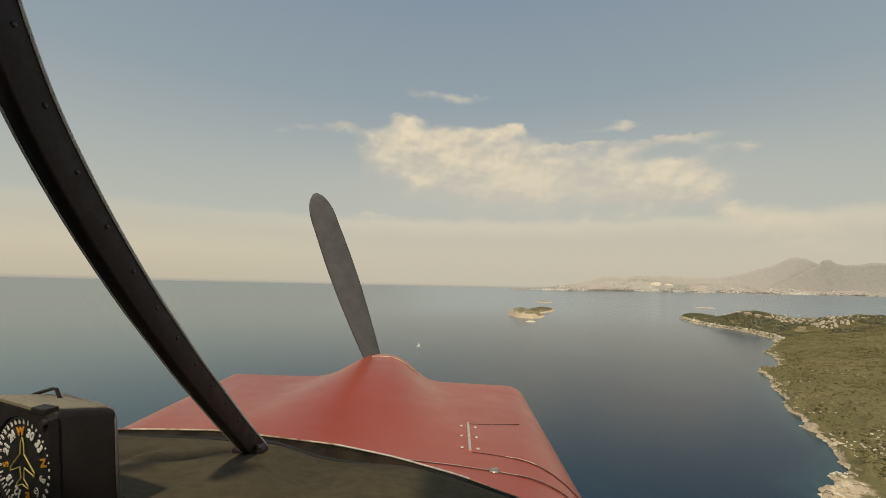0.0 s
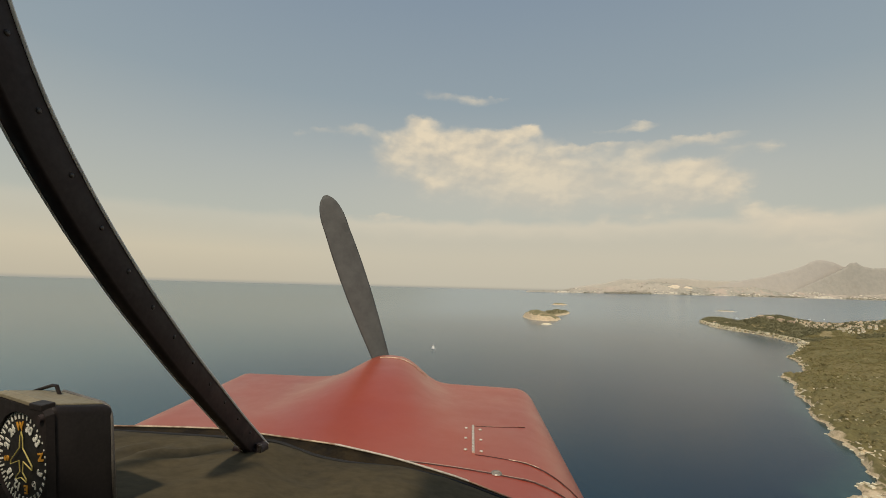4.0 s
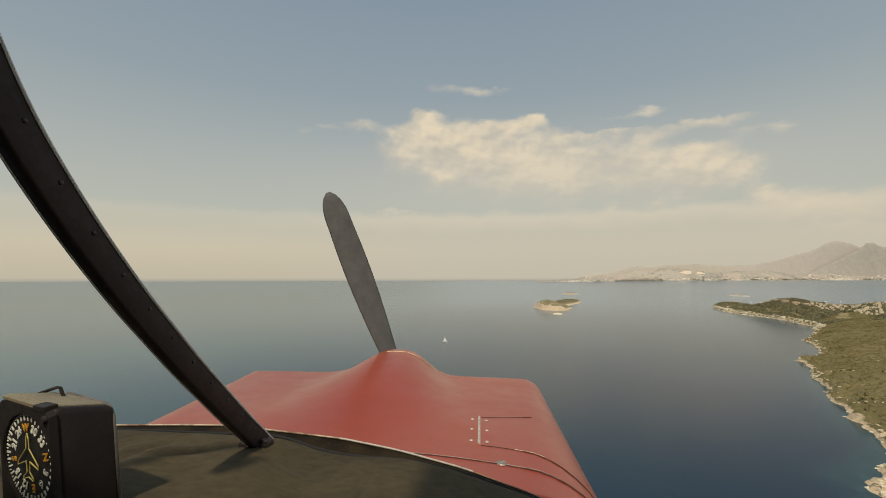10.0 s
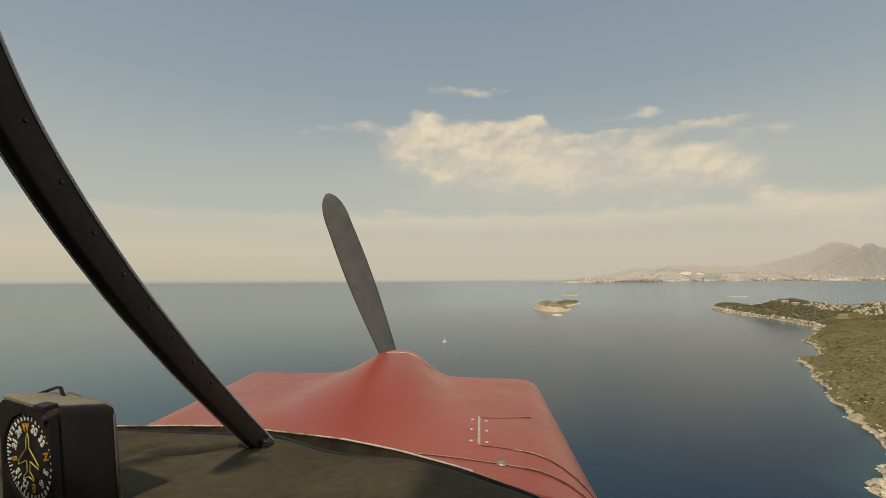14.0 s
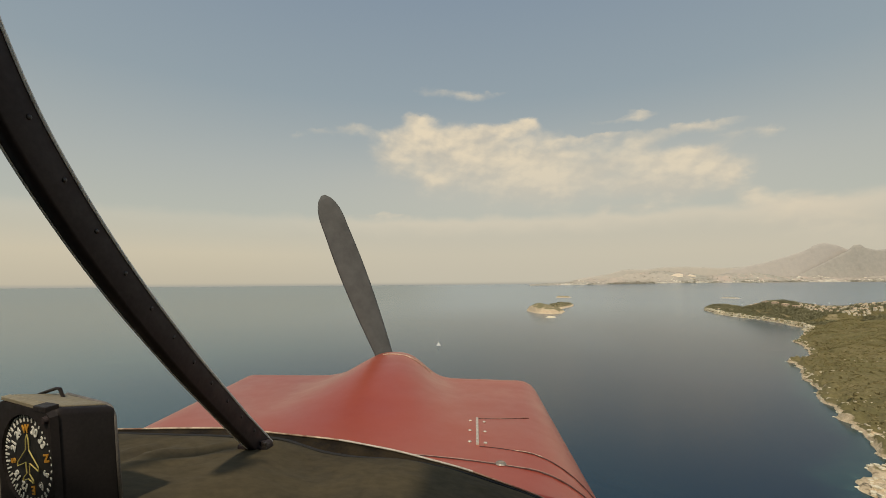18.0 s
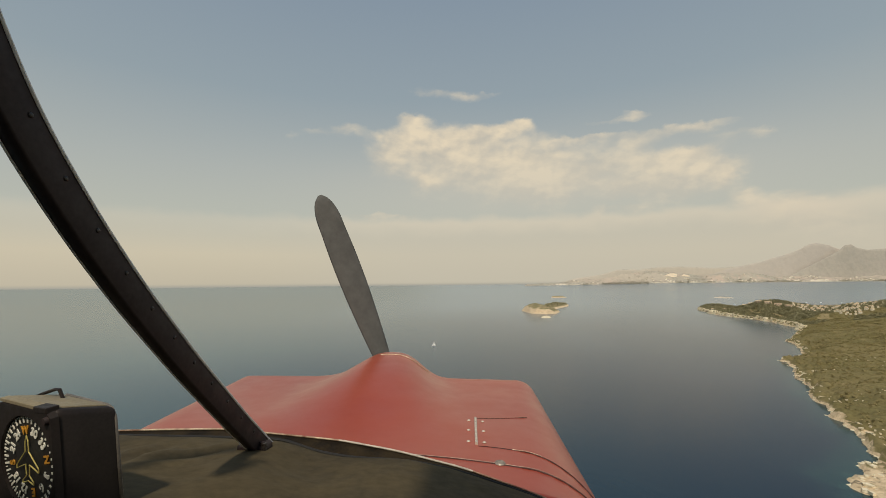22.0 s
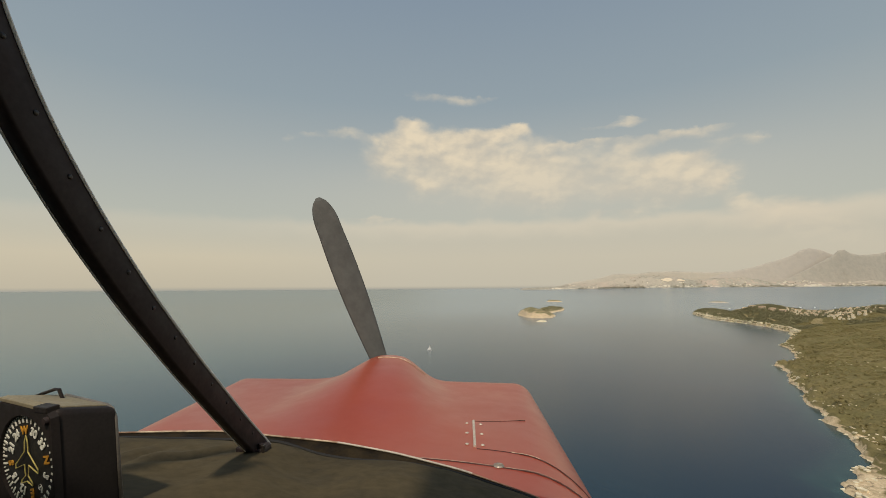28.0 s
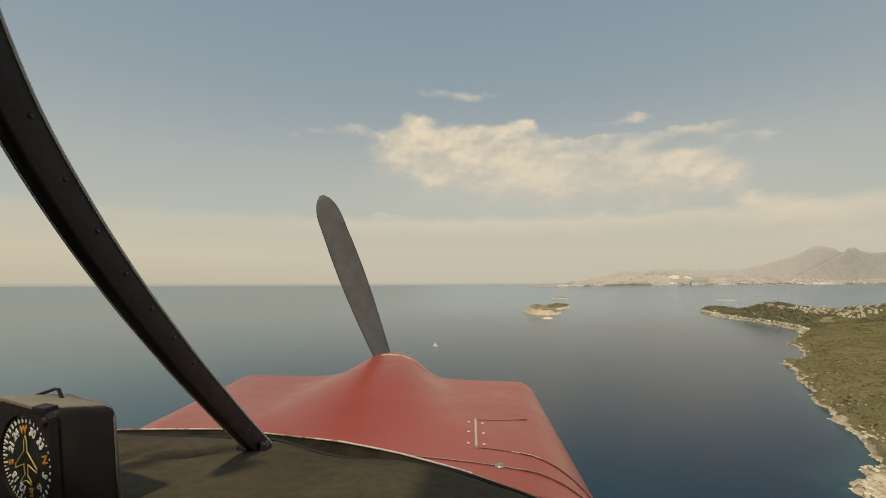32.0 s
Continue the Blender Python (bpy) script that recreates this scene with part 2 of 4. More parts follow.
def land_material(name, veg1, veg2, soil, rock1, rock2, shore, cover=0.5, size=1.0, relief=0.7, crevice_shade=0.45):
    """Rock by the water and on steep faces, scrub and bare soil in patches above."""
    m, n, b, vec = material(name, 0.95, spec=0.1)
    geo = n.add("ShaderNodeNewGeometry")
    pos = n.add("ShaderNodeSeparateXYZ")
    n.put(pos.inputs[0], geo.outputs["Position"])
    nor = n.add("ShaderNodeSeparateXYZ")
    n.put(nor.inputs[0], geo.outputs["Normal"])
    big = n.noise(0.012 / size, 5, 0.6, vec)
    mid = n.noise(0.07 / size, 5, 0.65, vec)
    small = n.noise(0.4 / size, 5, 0.7, vec)
    veg = n.mix(n.range(n.math("ADD", n.math("MULTIPLY", big, 0.6), n.math("MULTIPLY", mid, 0.4)), 0.40, 0.60), veg1, veg2)
    veg = n.mix(n.range(small, 0.45, 0.62, 0, 0.6), veg, tuple(v * 0.62 for v in veg1))
    bare = n.math("ADD", n.math("MULTIPLY", mid, 0.6), n.math("MULTIPLY", small, 0.4))
    veg = n.mix(n.range(bare, cover, cover + 0.10), veg, soil)
    rock = n.mix(n.range(small, 0.35, 0.65), rock1, rock2)
    # dark noise patches painted for the shade in the rock's crevices
    rock = n.mix(n.range(n.noise(0.15 / size, 6, 0.7, vec), 0.56, 0.66), rock, tuple(v * crevice_shade for v in rock1))
    edge = n.math("ADD", pos.outputs[2], n.math("MULTIPLY", n.math("SUBTRACT", mid, 0.5), shore * 1.6))
    low = n.range(edge, shore * 0.8, shore * 1.2, 1.0, 0.0)
    steep = n.range(nor.outputs[2], 0.66, 0.80, 1.0, 0.0)
    col = n.mix(n.math("MAXIMUM", low, steep), veg, rock)
    n.put(b.inputs["Base Color"], col)
    bp = n.add("ShaderNodeBump")
    bp.inputs["Strength"].default_value, bp.inputs["Distance"].default_value = relief, 1.2 * size
    n.put(bp.inputs["Height"], small)
    n.put(b.inputs["Normal"], bp.outputs[0])
    return m


def paint_material():
    """Sun-faded red aircraft enamel with a dusty sheen."""
    m, n, b, vec = material("faded_red_enamel", 0.36, bump=0.03, bump_scale=14.0, coat=0.78)
    big = n.noise(2.2, 4, 0.55, vec)
    c = n.mix(n.range(big, 0.3, 0.7), (0.34, 0.042, 0.014), (0.40, 0.064, 0.022))
    c = n.mix(n.range(n.noise(25, 6, 0.7, vec), 0.55, 0.75, 0, 0.16), c, (0.42, 0.15, 0.11))
    n.put(b.inputs["Base Color"], c)
    n.put(b.inputs["Roughness"], n.range(n.noise(9, 5, 0.6, vec), 0.3, 0.7, 0.32, 0.5))
    b.inputs["Coat Roughness"].default_value, b.inputs["Coat Tint"].default_value = 0.34, (1.0, 0.94, 0.84, 1)
    return m


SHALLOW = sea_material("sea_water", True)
LAND = land_material("scrub_hillside", (0.200, 0.172, 0.074), (0.252, 0.205, 0.094), (0.38, 0.30, 0.158), (0.78, 0.62, 0.41), (0.56, 0.425, 0.265), 1.6, 0.57, crevice_shade=0.28)
# islet colours lifted pale to put distance haze into them
ISLE = land_material("island_scrub", (0.34, 0.31, 0.22), (0.38, 0.34, 0.25), (0.48, 0.42, 0.32), (0.70, 0.62, 0.50), (0.60, 0.52, 0.42), 4.0, 0.60)
CLIFF_ISLE = land_material("ochre_cliff_rock", (0.26, 0.23, 0.12), (0.32, 0.27, 0.145), (0.52, 0.41, 0.26), (0.84, 0.69, 0.48), (0.60, 0.44, 0.27), 4.6, 0.50, relief=1.0, crevice_shade=0.6)
# far slopes: distance haze is mixed into these pale base colours
FAR = land_material("hazed_limestone_slopes", (0.43, 0.402, 0.332), (0.51, 0.439, 0.364), (0.56, 0.460, 0.374), (0.54, 0.481, 0.396), (0.49, 0.439, 0.364), 3.0, 0.52, 14.0, 0.08, 0.9)
FAR_MOUNT = land_material("hazed_bare_mountain", (0.50, 0.46, 0.405), (0.53, 0.48, 0.421), (0.55, 0.49, 0.427), (0.52, 0.47, 0.410), (0.49, 0.445, 0.394), 3.0, 0.50, 22.0, 0.2, 0.92)
FAR_PEAK = land_material("hazed_scrubby_peak", (0.39, 0.367, 0.319), (0.44, 0.403, 0.346), (0.49, 0.428, 0.362), (0.455, 0.413, 0.354), (0.405, 0.375, 0.324), 3.0, 0.52, 16.0, 0.3, 0.9)
FAR_RANGE = land_material("hazed_far_range", (0.525, 0.482, 0.408), (0.545, 0.492, 0.416), (0.565, 0.497, 0.419), (0.54, 0.487, 0.411), (0.515, 0.466, 0.394), 3.0, 0.52, 22.0, 0.1, 0.95)
PALE = mottled("pale_quarry_rock", (0.86, 0.74, 0.56), (0.74, 0.62, 0.46), 0.02, 0.95)
RED = paint_material()
SEAM = mottled("dark_panel_gap", (0.05, 0.02, 0.016), (0.09, 0.03, 0.025), 30, 0.8)
METAL = mottled("dull_aluminium", (0.52, 0.45, 0.37), (0.80, 0.72, 0.60), 160, 0.5, metal=0.25)
WORN_EDGE = mottled("worn_red_edge", (0.16, 0.030, 0.018), (0.52, 0.34, 0.23), 17, 0.4)
# bare chips and bright edge glints are both in this colour
CHIPPED = mottled("chipped_edge_glints", (0.22, 0.065, 0.035), (0.90, 0.72, 0.50), 13, 0.35, metal=0.2)
BLACK = mottled("dark_brown_painted_steel", (0.034, 0.0245, 0.0235), (0.046, 0.033, 0.0315), 25, 0.55, spec=0.22, bump=0.05, bump_scale=180.0)
RIVET = mottled("worn_rivet_heads", (0.02, 0.016, 0.014), (0.05, 0.042, 0.036), 200, 0.3)
EDGE_LIGHT = mottled("pale_edge_light", (0.92, 0.90, 0.84), (0.75, 0.72, 0.68), 60, 0.7)
FABRIC = mottled("olive_grey_canvas", (0.054, 0.042, 0.0235), (0.098, 0.076, 0.0415), 7, 0.92, bump=0.25, bump_scale=300.0, spec=0.15)
# olive darkened for the shade between bead and canvas lip
CHANNEL = mottled("shaded_olive_channel", (0.006, 0.004, 0.0025), (0.036, 0.025, 0.012), 34, 0.7, spec=0.15)
PLASTIC = mottled("black_compass_plastic", (0.020, 0.0150, 0.0135), (0.029, 0.022, 0.0195), 40, 0.5, spec=0.25)
# paler copy of the compass plastic, with sunlight put into the colour
PLASTIC_TOP = mottled("sunlit_compass_top", (0.22, 0.185, 0.115), (0.30, 0.25, 0.16), 30, 0.7)
# grey rim plastic, lightened to paint the highlight along the edge
RIM = mottled("grey_rim_highlight", (0.13, 0.115, 0.10), (0.22, 0.195, 0.165), 60, 0.5)
DIAL = mottled("black_dial", (0.012, 0.011, 0.010), (0.018, 0.016, 0.014), 50, 0.6)
WHITE_MARK = mottled("white_dial_paint", (0.86, 0.84, 0.70), (0.93, 0.91, 0.78), 90, 0.6)
YELLOW_MARK = mottled("yellow_dial_paint", (0.62, 0.52, 0.14), (0.74, 0.63, 0.20), 90, 0.6)
ORANGE_MARK = mottled("orange_dial_paint", (0.62, 0.28, 0.02), (0.70, 0.34, 0.04), 90, 0.6)
BLADE = mottled("grey_blade_paint", (0.120, 0.119, 0.112), (0.132, 0.130, 0.121), 3, 0.85, spec=0.15)
SPINNER = mottled("worn_red_spinner_paint", (0.25, 0.05, 0.04), (0.33, 0.08, 0.06), 9, 0.4)
# unseen lining kept light grey to bounce fill into the cabin
LINING = mottled("light_fill_lining", (0.30, 0.28, 0.25), (0.36, 0.335, 0.30), 8, 0.9)
# far walls toned towards the haze in their base colour
FAR_PLASTER = mottled("hazed_far_walls", (0.74, 0.66, 0.54), (0.82, 0.74, 0.62), 0.05, 0.95)
FASTENER = mottled("dull_grey_fastener", (0.20, 0.165, 0.135), (0.46, 0.40, 0.33), 120, 0.4, metal=0.3)
PLASTER = mottled("cream_plaster", (0.90, 0.76, 0.54), (0.95, 0.87, 0.70), 0.3, 0.9)
TILE = mottled("terracotta_roof", (0.66, 0.45, 0.27), (0.78, 0.60, 0.40), 0.5, 0.9)
WINDOW = mottled("dark_window", (0.04, 0.045, 0.05), (0.06, 0.065, 0.07), 1.0, 0.3)
HULL = mottled("white_hull", (0.78, 0.77, 0.74), (0.82, 0.81, 0.79), 2.0, 0.4)
SAIL = mottled("white_sailcloth", (0.90, 0.89, 0.85), (0.94, 0.93, 0.90), 2.0, 0.8)
# leaf colours lifted for haze and to offset the tufts' own shade
LEAF = mottled("hazed_maquis_leaves", (0.258, 0.225, 0.098), (0.300, 0.252, 0.115), 0.06, 0.9, spec=0.1)
# pine green lightened well above its own tone, for haze
PINE = mottled("hazed_pine_needles", (0.240, 0.226, 0.128), (0.290, 0.262, 0.150), 0.05, 0.9, spec=0.1)
# far tree green paled by haze put into the colour
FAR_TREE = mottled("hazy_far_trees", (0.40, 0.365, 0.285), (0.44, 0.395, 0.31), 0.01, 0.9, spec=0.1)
BARE = mottled("dry_yellow_ground", (0.40, 0.315, 0.165), (0.30, 0.24, 0.12), 0.12, 0.95, spec=0.1)
PINK_WALL = mottled("pinkish_plaster", (0.70, 0.52, 0.38), (0.78, 0.60, 0.45), 0.2, 0.9)
LEAF_DRY = mottled("dry_olive_leaves", (0.265, 0.222, 0.102), (0.325, 0.264, 0.128), 0.06, 0.9, spec=0.1)
BOULDER = mottled("cream_limestone", (0.72, 0.59, 0.41), (0.92, 0.79, 0.58), 0.6, 0.95, spec=0.1)

# ---- helpers for meshes ----


def part(name, bm, mat, parent=None, label="", smooth=False):
    """Links a bmesh as one mesh object under a thing or a part."""
    me = bpy.data.meshes.new(name)
    bmesh.ops.recalc_face_normals(bm, faces=bm.faces)
    bm.to_mesh(me)
    bm.free()
    return mesh_part(name, me, mat, parent, label, smooth)


def mesh_part(name, me, mat, parent=None, label="", smooth=False):
    me.materials.append(mat)
    me.polygons.foreach_set("use_smooth", [smooth] * len(me.polygons))
    ob = new(name, me)
    ob.parent = parent
    return tagged(ob, label)


def box(bm, x0, x1, y0, y1, z0, z1, bevel=0.0, m=None):
    """A box, with its edges rounded, added to bm."""
    r = bmesh.ops.create_cube(bm, size=1.0, matrix=Matrix.Translation(((x0 + x1) / 2, (y0 + y1) / 2, (z0 + z1) / 2)) @ Matrix.Diagonal((x1 - x0, y1 - y0, z1 - z0, 1)))
    vs = r["verts"]
    if bevel:
        es = list({e for v in vs for e in v.link_edges})
        r = bmesh.ops.bevel(bm, geom=es, offset=bevel, segments=3, affect="EDGES", profile=0.5)
        vs = r["verts"]
    if m is not None:
        bmesh.ops.transform(bm, matrix=m, verts=list({v for v in vs} if not bevel else {v for f in r["faces"] for v in f.verts} | set(vs)))
    return bm


def grid_mesh(name, P, close=False):
    """A sheet through an array of points (rows, columns, 3)."""
    nr, nc, _ = P.shape
    i = np.arange(nr * nc).reshape(nr, nc)
    q = np.stack([i[:-1, :-1], i[:-1, 1:], i[1:, 1:], i[1:, :-1]], -1).reshape(-1, 4)
    me = bpy.data.meshes.new(name)
    me.from_pydata(P.reshape(-1, 3).tolist(), [], q.tolist())
    return me


def sheet(name, P, mat, parent=None, label="", thick=0.0):
    ob = mesh_part(name, grid_mesh(name, P), mat, parent, label, True)
    if thick:
        s = ob.modifiers.new("thickness", "SOLIDIFY")
        s.thickness, s.offset = thick, -1.0
    return ob


def sweep(bm, pts, radius, sides=8):
    """A round rod along a line of points."""
    rings = []
    pts = [Vector(p) for p in pts]
    for k, p in enumerate(pts):
        d = (pts[min(k + 1, len(pts) - 1)] - pts[max(k - 1, 0)]).normalized()
        u = d.orthogonal().normalized()
        v = d.cross(u)
        if rings:
            u = (ref - d * ref.dot(d)).normalized()
            v = d.cross(u)
        ref = u
        rings.append([bm.verts.new(p + (u * math.cos(a) + v * math.sin(a)) * radius) for a in [2 * math.pi * j / sides for j in range(sides)]])
    for a, b in zip(rings, rings[1:]):
        for j in range(sides):
            bm.faces.new((a[j], a[(j + 1) % sides], b[(j + 1) % sides], b[j]))
    bm.faces.new(rings[0][::-1])
    bm.faces.new(rings[-1])
    return bm


def thing(name, label, category, m=None, group="", kind=""):
    ob = new(name)
    ob.empty_display_size = 0.1
    if m is not None:
        ob.matrix_world = m
    return tagged(ob, label, category, group, kind)


def smooth01(v):
    v = np.clip(v, 0, 1)
    return v * v * (3 - 2 * v)


def fractal(x, y, scale, octaves=5, seed=0.0):
    """Value noise with several octaves, about -1 to 1, over arrays."""
    total, amp, norm = np.zeros_like(x, dtype=float), 1.0, 0.0
    for o in range(octaves):
        u, v = x / scale + seed * 7.13 + o * 17.7, y / scale + seed * 3.71 + o * 5.3
        iu, iv = np.floor(u).astype(np.int64), np.floor(v).astype(np.int64)
        fu, fv = u - iu, v - iv
        fu, fv = fu * fu * (3 - 2 * fu), fv * fv * (3 - 2 * fv)

        def h(a, b):
            n = (a * 374761393 + b * 668265263 + 1013904223) & 0xFFFFFFFF
            n = ((n ^ (n >> 13)) * 1274126177) & 0xFFFFFFFF
            return ((n ^ (n >> 16)) & 0xFFFF) / 32767.5 - 1
        a = h(iu, iv) * (1 - fu) + h(iu + 1, iv) * fu
        b = h(iu, iv + 1) * (1 - fu) + h(iu + 1, iv + 1) * fu
        total += amp * (a * (1 - fv) + b * fv)
        norm += amp
        amp, scale = amp * 0.5, scale * 0.5
    return total / norm * 1.4


def inland(x, y, poly):
    """Signed distance to a shoreline: positive on land."""
    p = np.array(poly, float)
    q = np.roll(p, -1, 0)
    best, inside = np.full(x.shape, 1e9), np.zeros(x.shape, bool)
    for (ax, ay), (bx, by) in zip(p, q):
        dx, dy = bx - ax, by - ay
        k = np.clip(((x - ax) * dx + (y - ay) * dy) / (dx * dx + dy * dy + 1e-9), 0, 1)
        best = np.minimum(best, np.hypot(x - ax - k * dx, y - ay - k * dy))
        cross = (ay > y) != (by > y)
        with np.errstate(divide="ignore", invalid="ignore"):
            inside ^= cross & (x < (bx - ax) * (y - ay) / (by - ay + 1e-12) + ax)
    return np.where(inside, best, -best)


def terrain(name, x0, x1, y0, y1, step, height, mat, label, category="", kind="structure"):
    """A sheet of ground; quads that lie wholly under water are left away."""
    xs, ys = np.arange(x0, x1 + step, step), np.arange(y0, y1 + step, step)
    X, Y = np.meshgrid(xs, ys)
    Z = height(X, Y)
    nr, nc = Z.shape
    i = np.arange(nr * nc).reshape(nr, nc)
    top = np.maximum.reduce([Z[:-1, :-1], Z[:-1, 1:], Z[1:, 1:], Z[1:, :-1]]) > -1.5
    q = np.stack([i[:-1, :-1], i[:-1, 1:], i[1:, 1:], i[1:, :-1]], -1)[top]
    used = np.unique(q)
    remap = np.full(nr * nc, -1)
    remap[used] = np.arange(len(used))
    me = bpy.data.meshes.new(name)
    me.from_pydata(np.stack([X, Y, Z], -1).reshape(-1, 3)[used].tolist(), [], remap[q].tolist())
    ob = mesh_part(name, me, mat, None, "", True)
    return tagged(ob, label, category, "", kind)

# ---- sea and land ----
COAST = [(95, -300), (120, 20), (160, 140), (172, 160), (166, 178), (171, 196), (207, 217), (218, 236), (240, 273), (272, 325), (306, 379), (334, 426), (360, 478),
         (405, 500), (433, 534), (480, 610), (492, 632), (545, 685), (600, 745), (640, 795), (662, 850), (684, 915), (690, 985), (696, 1050), (702, 1110), (724, 1190), (745, 1260),
         (772, 1330), (800, 1385), (835, 1410), (870, 1390), (885, 1330), (880, 1260), (890, 1200), (920, 1140), (1000, 1080), (1150, 1010), (1500, 980), (2300, 1000), (2300, -300)]


def land_height(x, y):
    d = inland(x, y, COAST) + fractal(x, y, 40, 4, 1) * 7 + fractal(x, y, 9, 2, 4) * 2.0
    neck = 1 - 0.55 * smooth01((y - 640) / 250)
    cape = smooth01((y - 760) / 90)
    cliff = (4.0 * smooth01(d / 6) + 6.0 * smooth01((d - 5) / 30)) * (1 - cape) + (5.0 * smooth01(d / 4.0) + 3.5 * smooth01((d - 5) / 30)) * cape
    rise = (22 * smooth01(d / 260) + 10 * smooth01((d - 150) / 400)) * neck
    hill = 20 * np.exp(-(((x - 920) / 150) ** 2 + ((y - 880) / 120) ** 2)) + 22 * np.exp(-(((x - 775) / 62) ** 2 + ((y - 1045) / 72) ** 2)) + 7 * np.exp(-(((x - 812) / 40) ** 2 + ((y - 1330) / 50) ** 2))
    rough = fractal(x, y, 90, 6, 2) * 5 * smooth01((d - 5) / 60) + fractal(x, y, 12, 4, 3) * 1.5 * smooth01(d / 8)
    rough += fractal(x, y, 7, 3, 9) * 2.2 * smooth01(d / 2) * (1 - smooth01((d - 7) / 8))
    step = 1.3 * np.sin(d * 0.9 + fractal(x, y, 20, 2, 6) * 3) * smooth01(d / 3) * (1 - smooth01((d - 8) / 12))
    hill = hill - 9 * np.exp(-((y - 1232 + 0.25 * (x - 770)) / 24) ** 2) * smooth01((y - 1150) / 40)     # the saddle before the cape's end
    land = cliff + rise + hill * smooth01(d / 50) + rough + step
    spit = smooth01(1.6 - np.hypot((x - 184) / 24, (y - 186) / 22))      # a low bare ledge that runs out into the sea
    land = land * (1 - spit) + spit * (0.9 + 0.045 * np.maximum(d, 0) + 0.9 * np.abs(fractal(x, y, 6, 3, 14)))
    return np.where(d > 0, land, np.maximum(d * 0.5, -4) - 0.3)


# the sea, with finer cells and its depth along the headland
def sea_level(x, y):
    """Height of the sea's sheet, raised at its far rim to meet the camera's horizon."""
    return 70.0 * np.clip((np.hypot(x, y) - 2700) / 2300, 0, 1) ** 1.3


xs = np.concatenate([np.linspace(-9000, 60, 90), np.arange(100, 660, 4.0), np.linspace(700, 9000, 80)])
ys = np.concatenate([np.linspace(-3000, 40, 12), np.arange(80, 800, 4.0), np.linspace(850, 6000, 90)])
X, Y = np.meshgrid(xs, ys)
off = inland(X, Y, COAST) + fractal(X, Y, 30, 3, 8) * 6
near = (X > 90) & (X < 670) & (Y > 70) & (Y < 810)
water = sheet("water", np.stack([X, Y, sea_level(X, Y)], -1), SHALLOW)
water.data.attributes.new("depth", "FLOAT", "POINT").data.foreach_set("value", np.where(near, 0.5 * smooth01((off + 20) / 22), 0).reshape(-1).astype(np.float32))
tagged(water, "calm blue-grey sea, green over the shallows by the rocks", "sea", "", "structure")
terrain("ground", 90, 960, -60, 1440, 2.4, land_height, LAND, "scrub-covered headland with a pale limestone shore", "headland")
terrain("ground_inland", 960, 2300, -60, 1110, 14.0, land_height, LAND, "scrub-covered land behind the headland", "hillside")

ISLAND = [(255, 1375), (252, 1290), (262, 1235), (290, 1208), (325, 1235), (350, 1300), (352, 1335), (338, 1400), (372, 1440), (420, 1520), (455, 1590), (490, 1680), (480, 1740), (440, 1720), (390, 1620), (340, 1530), (290, 1450)]


def island_height(x, y):
    d = inland(x, y, ISLAND) + fractal(x, y, 30, 4, 11) * 5
    head = 16 * smooth01(d / 9) * np.exp(-(((x - 284) / 40) ** 2 + ((y - 1305) / 85) ** 2))
    tail = 4.0 * smooth01(d / 20) + 5 * np.exp(-(((x - 425) / 45) ** 2 + ((y - 1630) / 60) ** 2))
    return np.where(d > 0, 3.0 * smooth01(d / 4) + head + tail * smooth01(d / 8) + fractal(x, y, 40, 5, 12) * 4.5 * smooth01(d / 10), np.maximum(d * 0.5, -4) - 0.3)


terrain("island", 225, 520, 1180, 1770, 3.0, island_height, CLIFF_ISLE, "small rocky island with an ochre cliff and scrub", "island", "object")


def islet(cx, cy, rx, ry, h, seed, name, mat, label):
    def hf(x, y):
        r = np.hypot((x - cx) / rx, (y - cy) / ry) + fractal(x, y, rx * 0.8, 4, seed) * 0.22
        return np.where(r < 1, h * smooth01((1 - r) / 0.5) + 0.6 + fractal(x, y, rx * 0.3, 3, seed + 1) * h * 0.12, -(r - 1) * 8 - 0.3)
    s = max(1.0, rx / 18)
    terrain(name, cx - rx * 1.5, cx + rx * 1.5, cy - ry * 1.5, cy + ry * 1.5, s, hf, mat, label, "islet", "object")


islet(690, 2590, 42, 60, 7, 21, "islet", CLIFF_ISLE, "low bare rocky islet in the open sea")
islet(1440, 2250, 38, 50, 5, 23, "islet", ISLE, "flat wooded islet with a pale shore")
islet(262, 1095, 13, 7, 2.6, 25, "islet", BOULDER, "tiny pale rock awash off the island")

# far shore and the mountains behind it, all drawn in by one factor
K = 0.93
SKYLINE_X = [950, 1150, 1398, 1707, 2017, 2326, 2635, 2945, 3254, 3563, 3749, 3996, 4120, 4244, 4429, 4553, 5300]
FOOT_H = [62, 100, 112, 140, 182, 208, 190, 182, 172, 158, 146, 138, 134, 130, 128, 128, 132]
RIDGE_X = [2600, 3000, 3400, 3760, 4000, 4120, 4230, 4340, 4440, 4560, 4750, 5000, 5400]
RIDGE_H = [100, 170, 245, 330, 405, 445, 500, 505, 480, 430, 420, 410, 400]
PEAK_X = [3700, 3950, 4190, 4370, 4480, 4540, 4610, 4680, 4790, 4910, 5100, 5400]
PEAK_H = [70, 165, 275, 360, 420, 485, 490, 440, 415, 430, 460, 455]
RANGE_X = [1500, 1800, 2030, 2320, 2580, 2740, 2900, 3100, 3260, 3500, 3700, 4100]
RANGE_H = [120, 172, 222, 234, 246, 250, 243, 232, 240, 252, 280, 300]


def shore_y(x):
    return K * (4890 - 210 * smooth01((x / K - 1300) / 2300)) + fractal(x, x * 0, 300, 3, 31) * 22


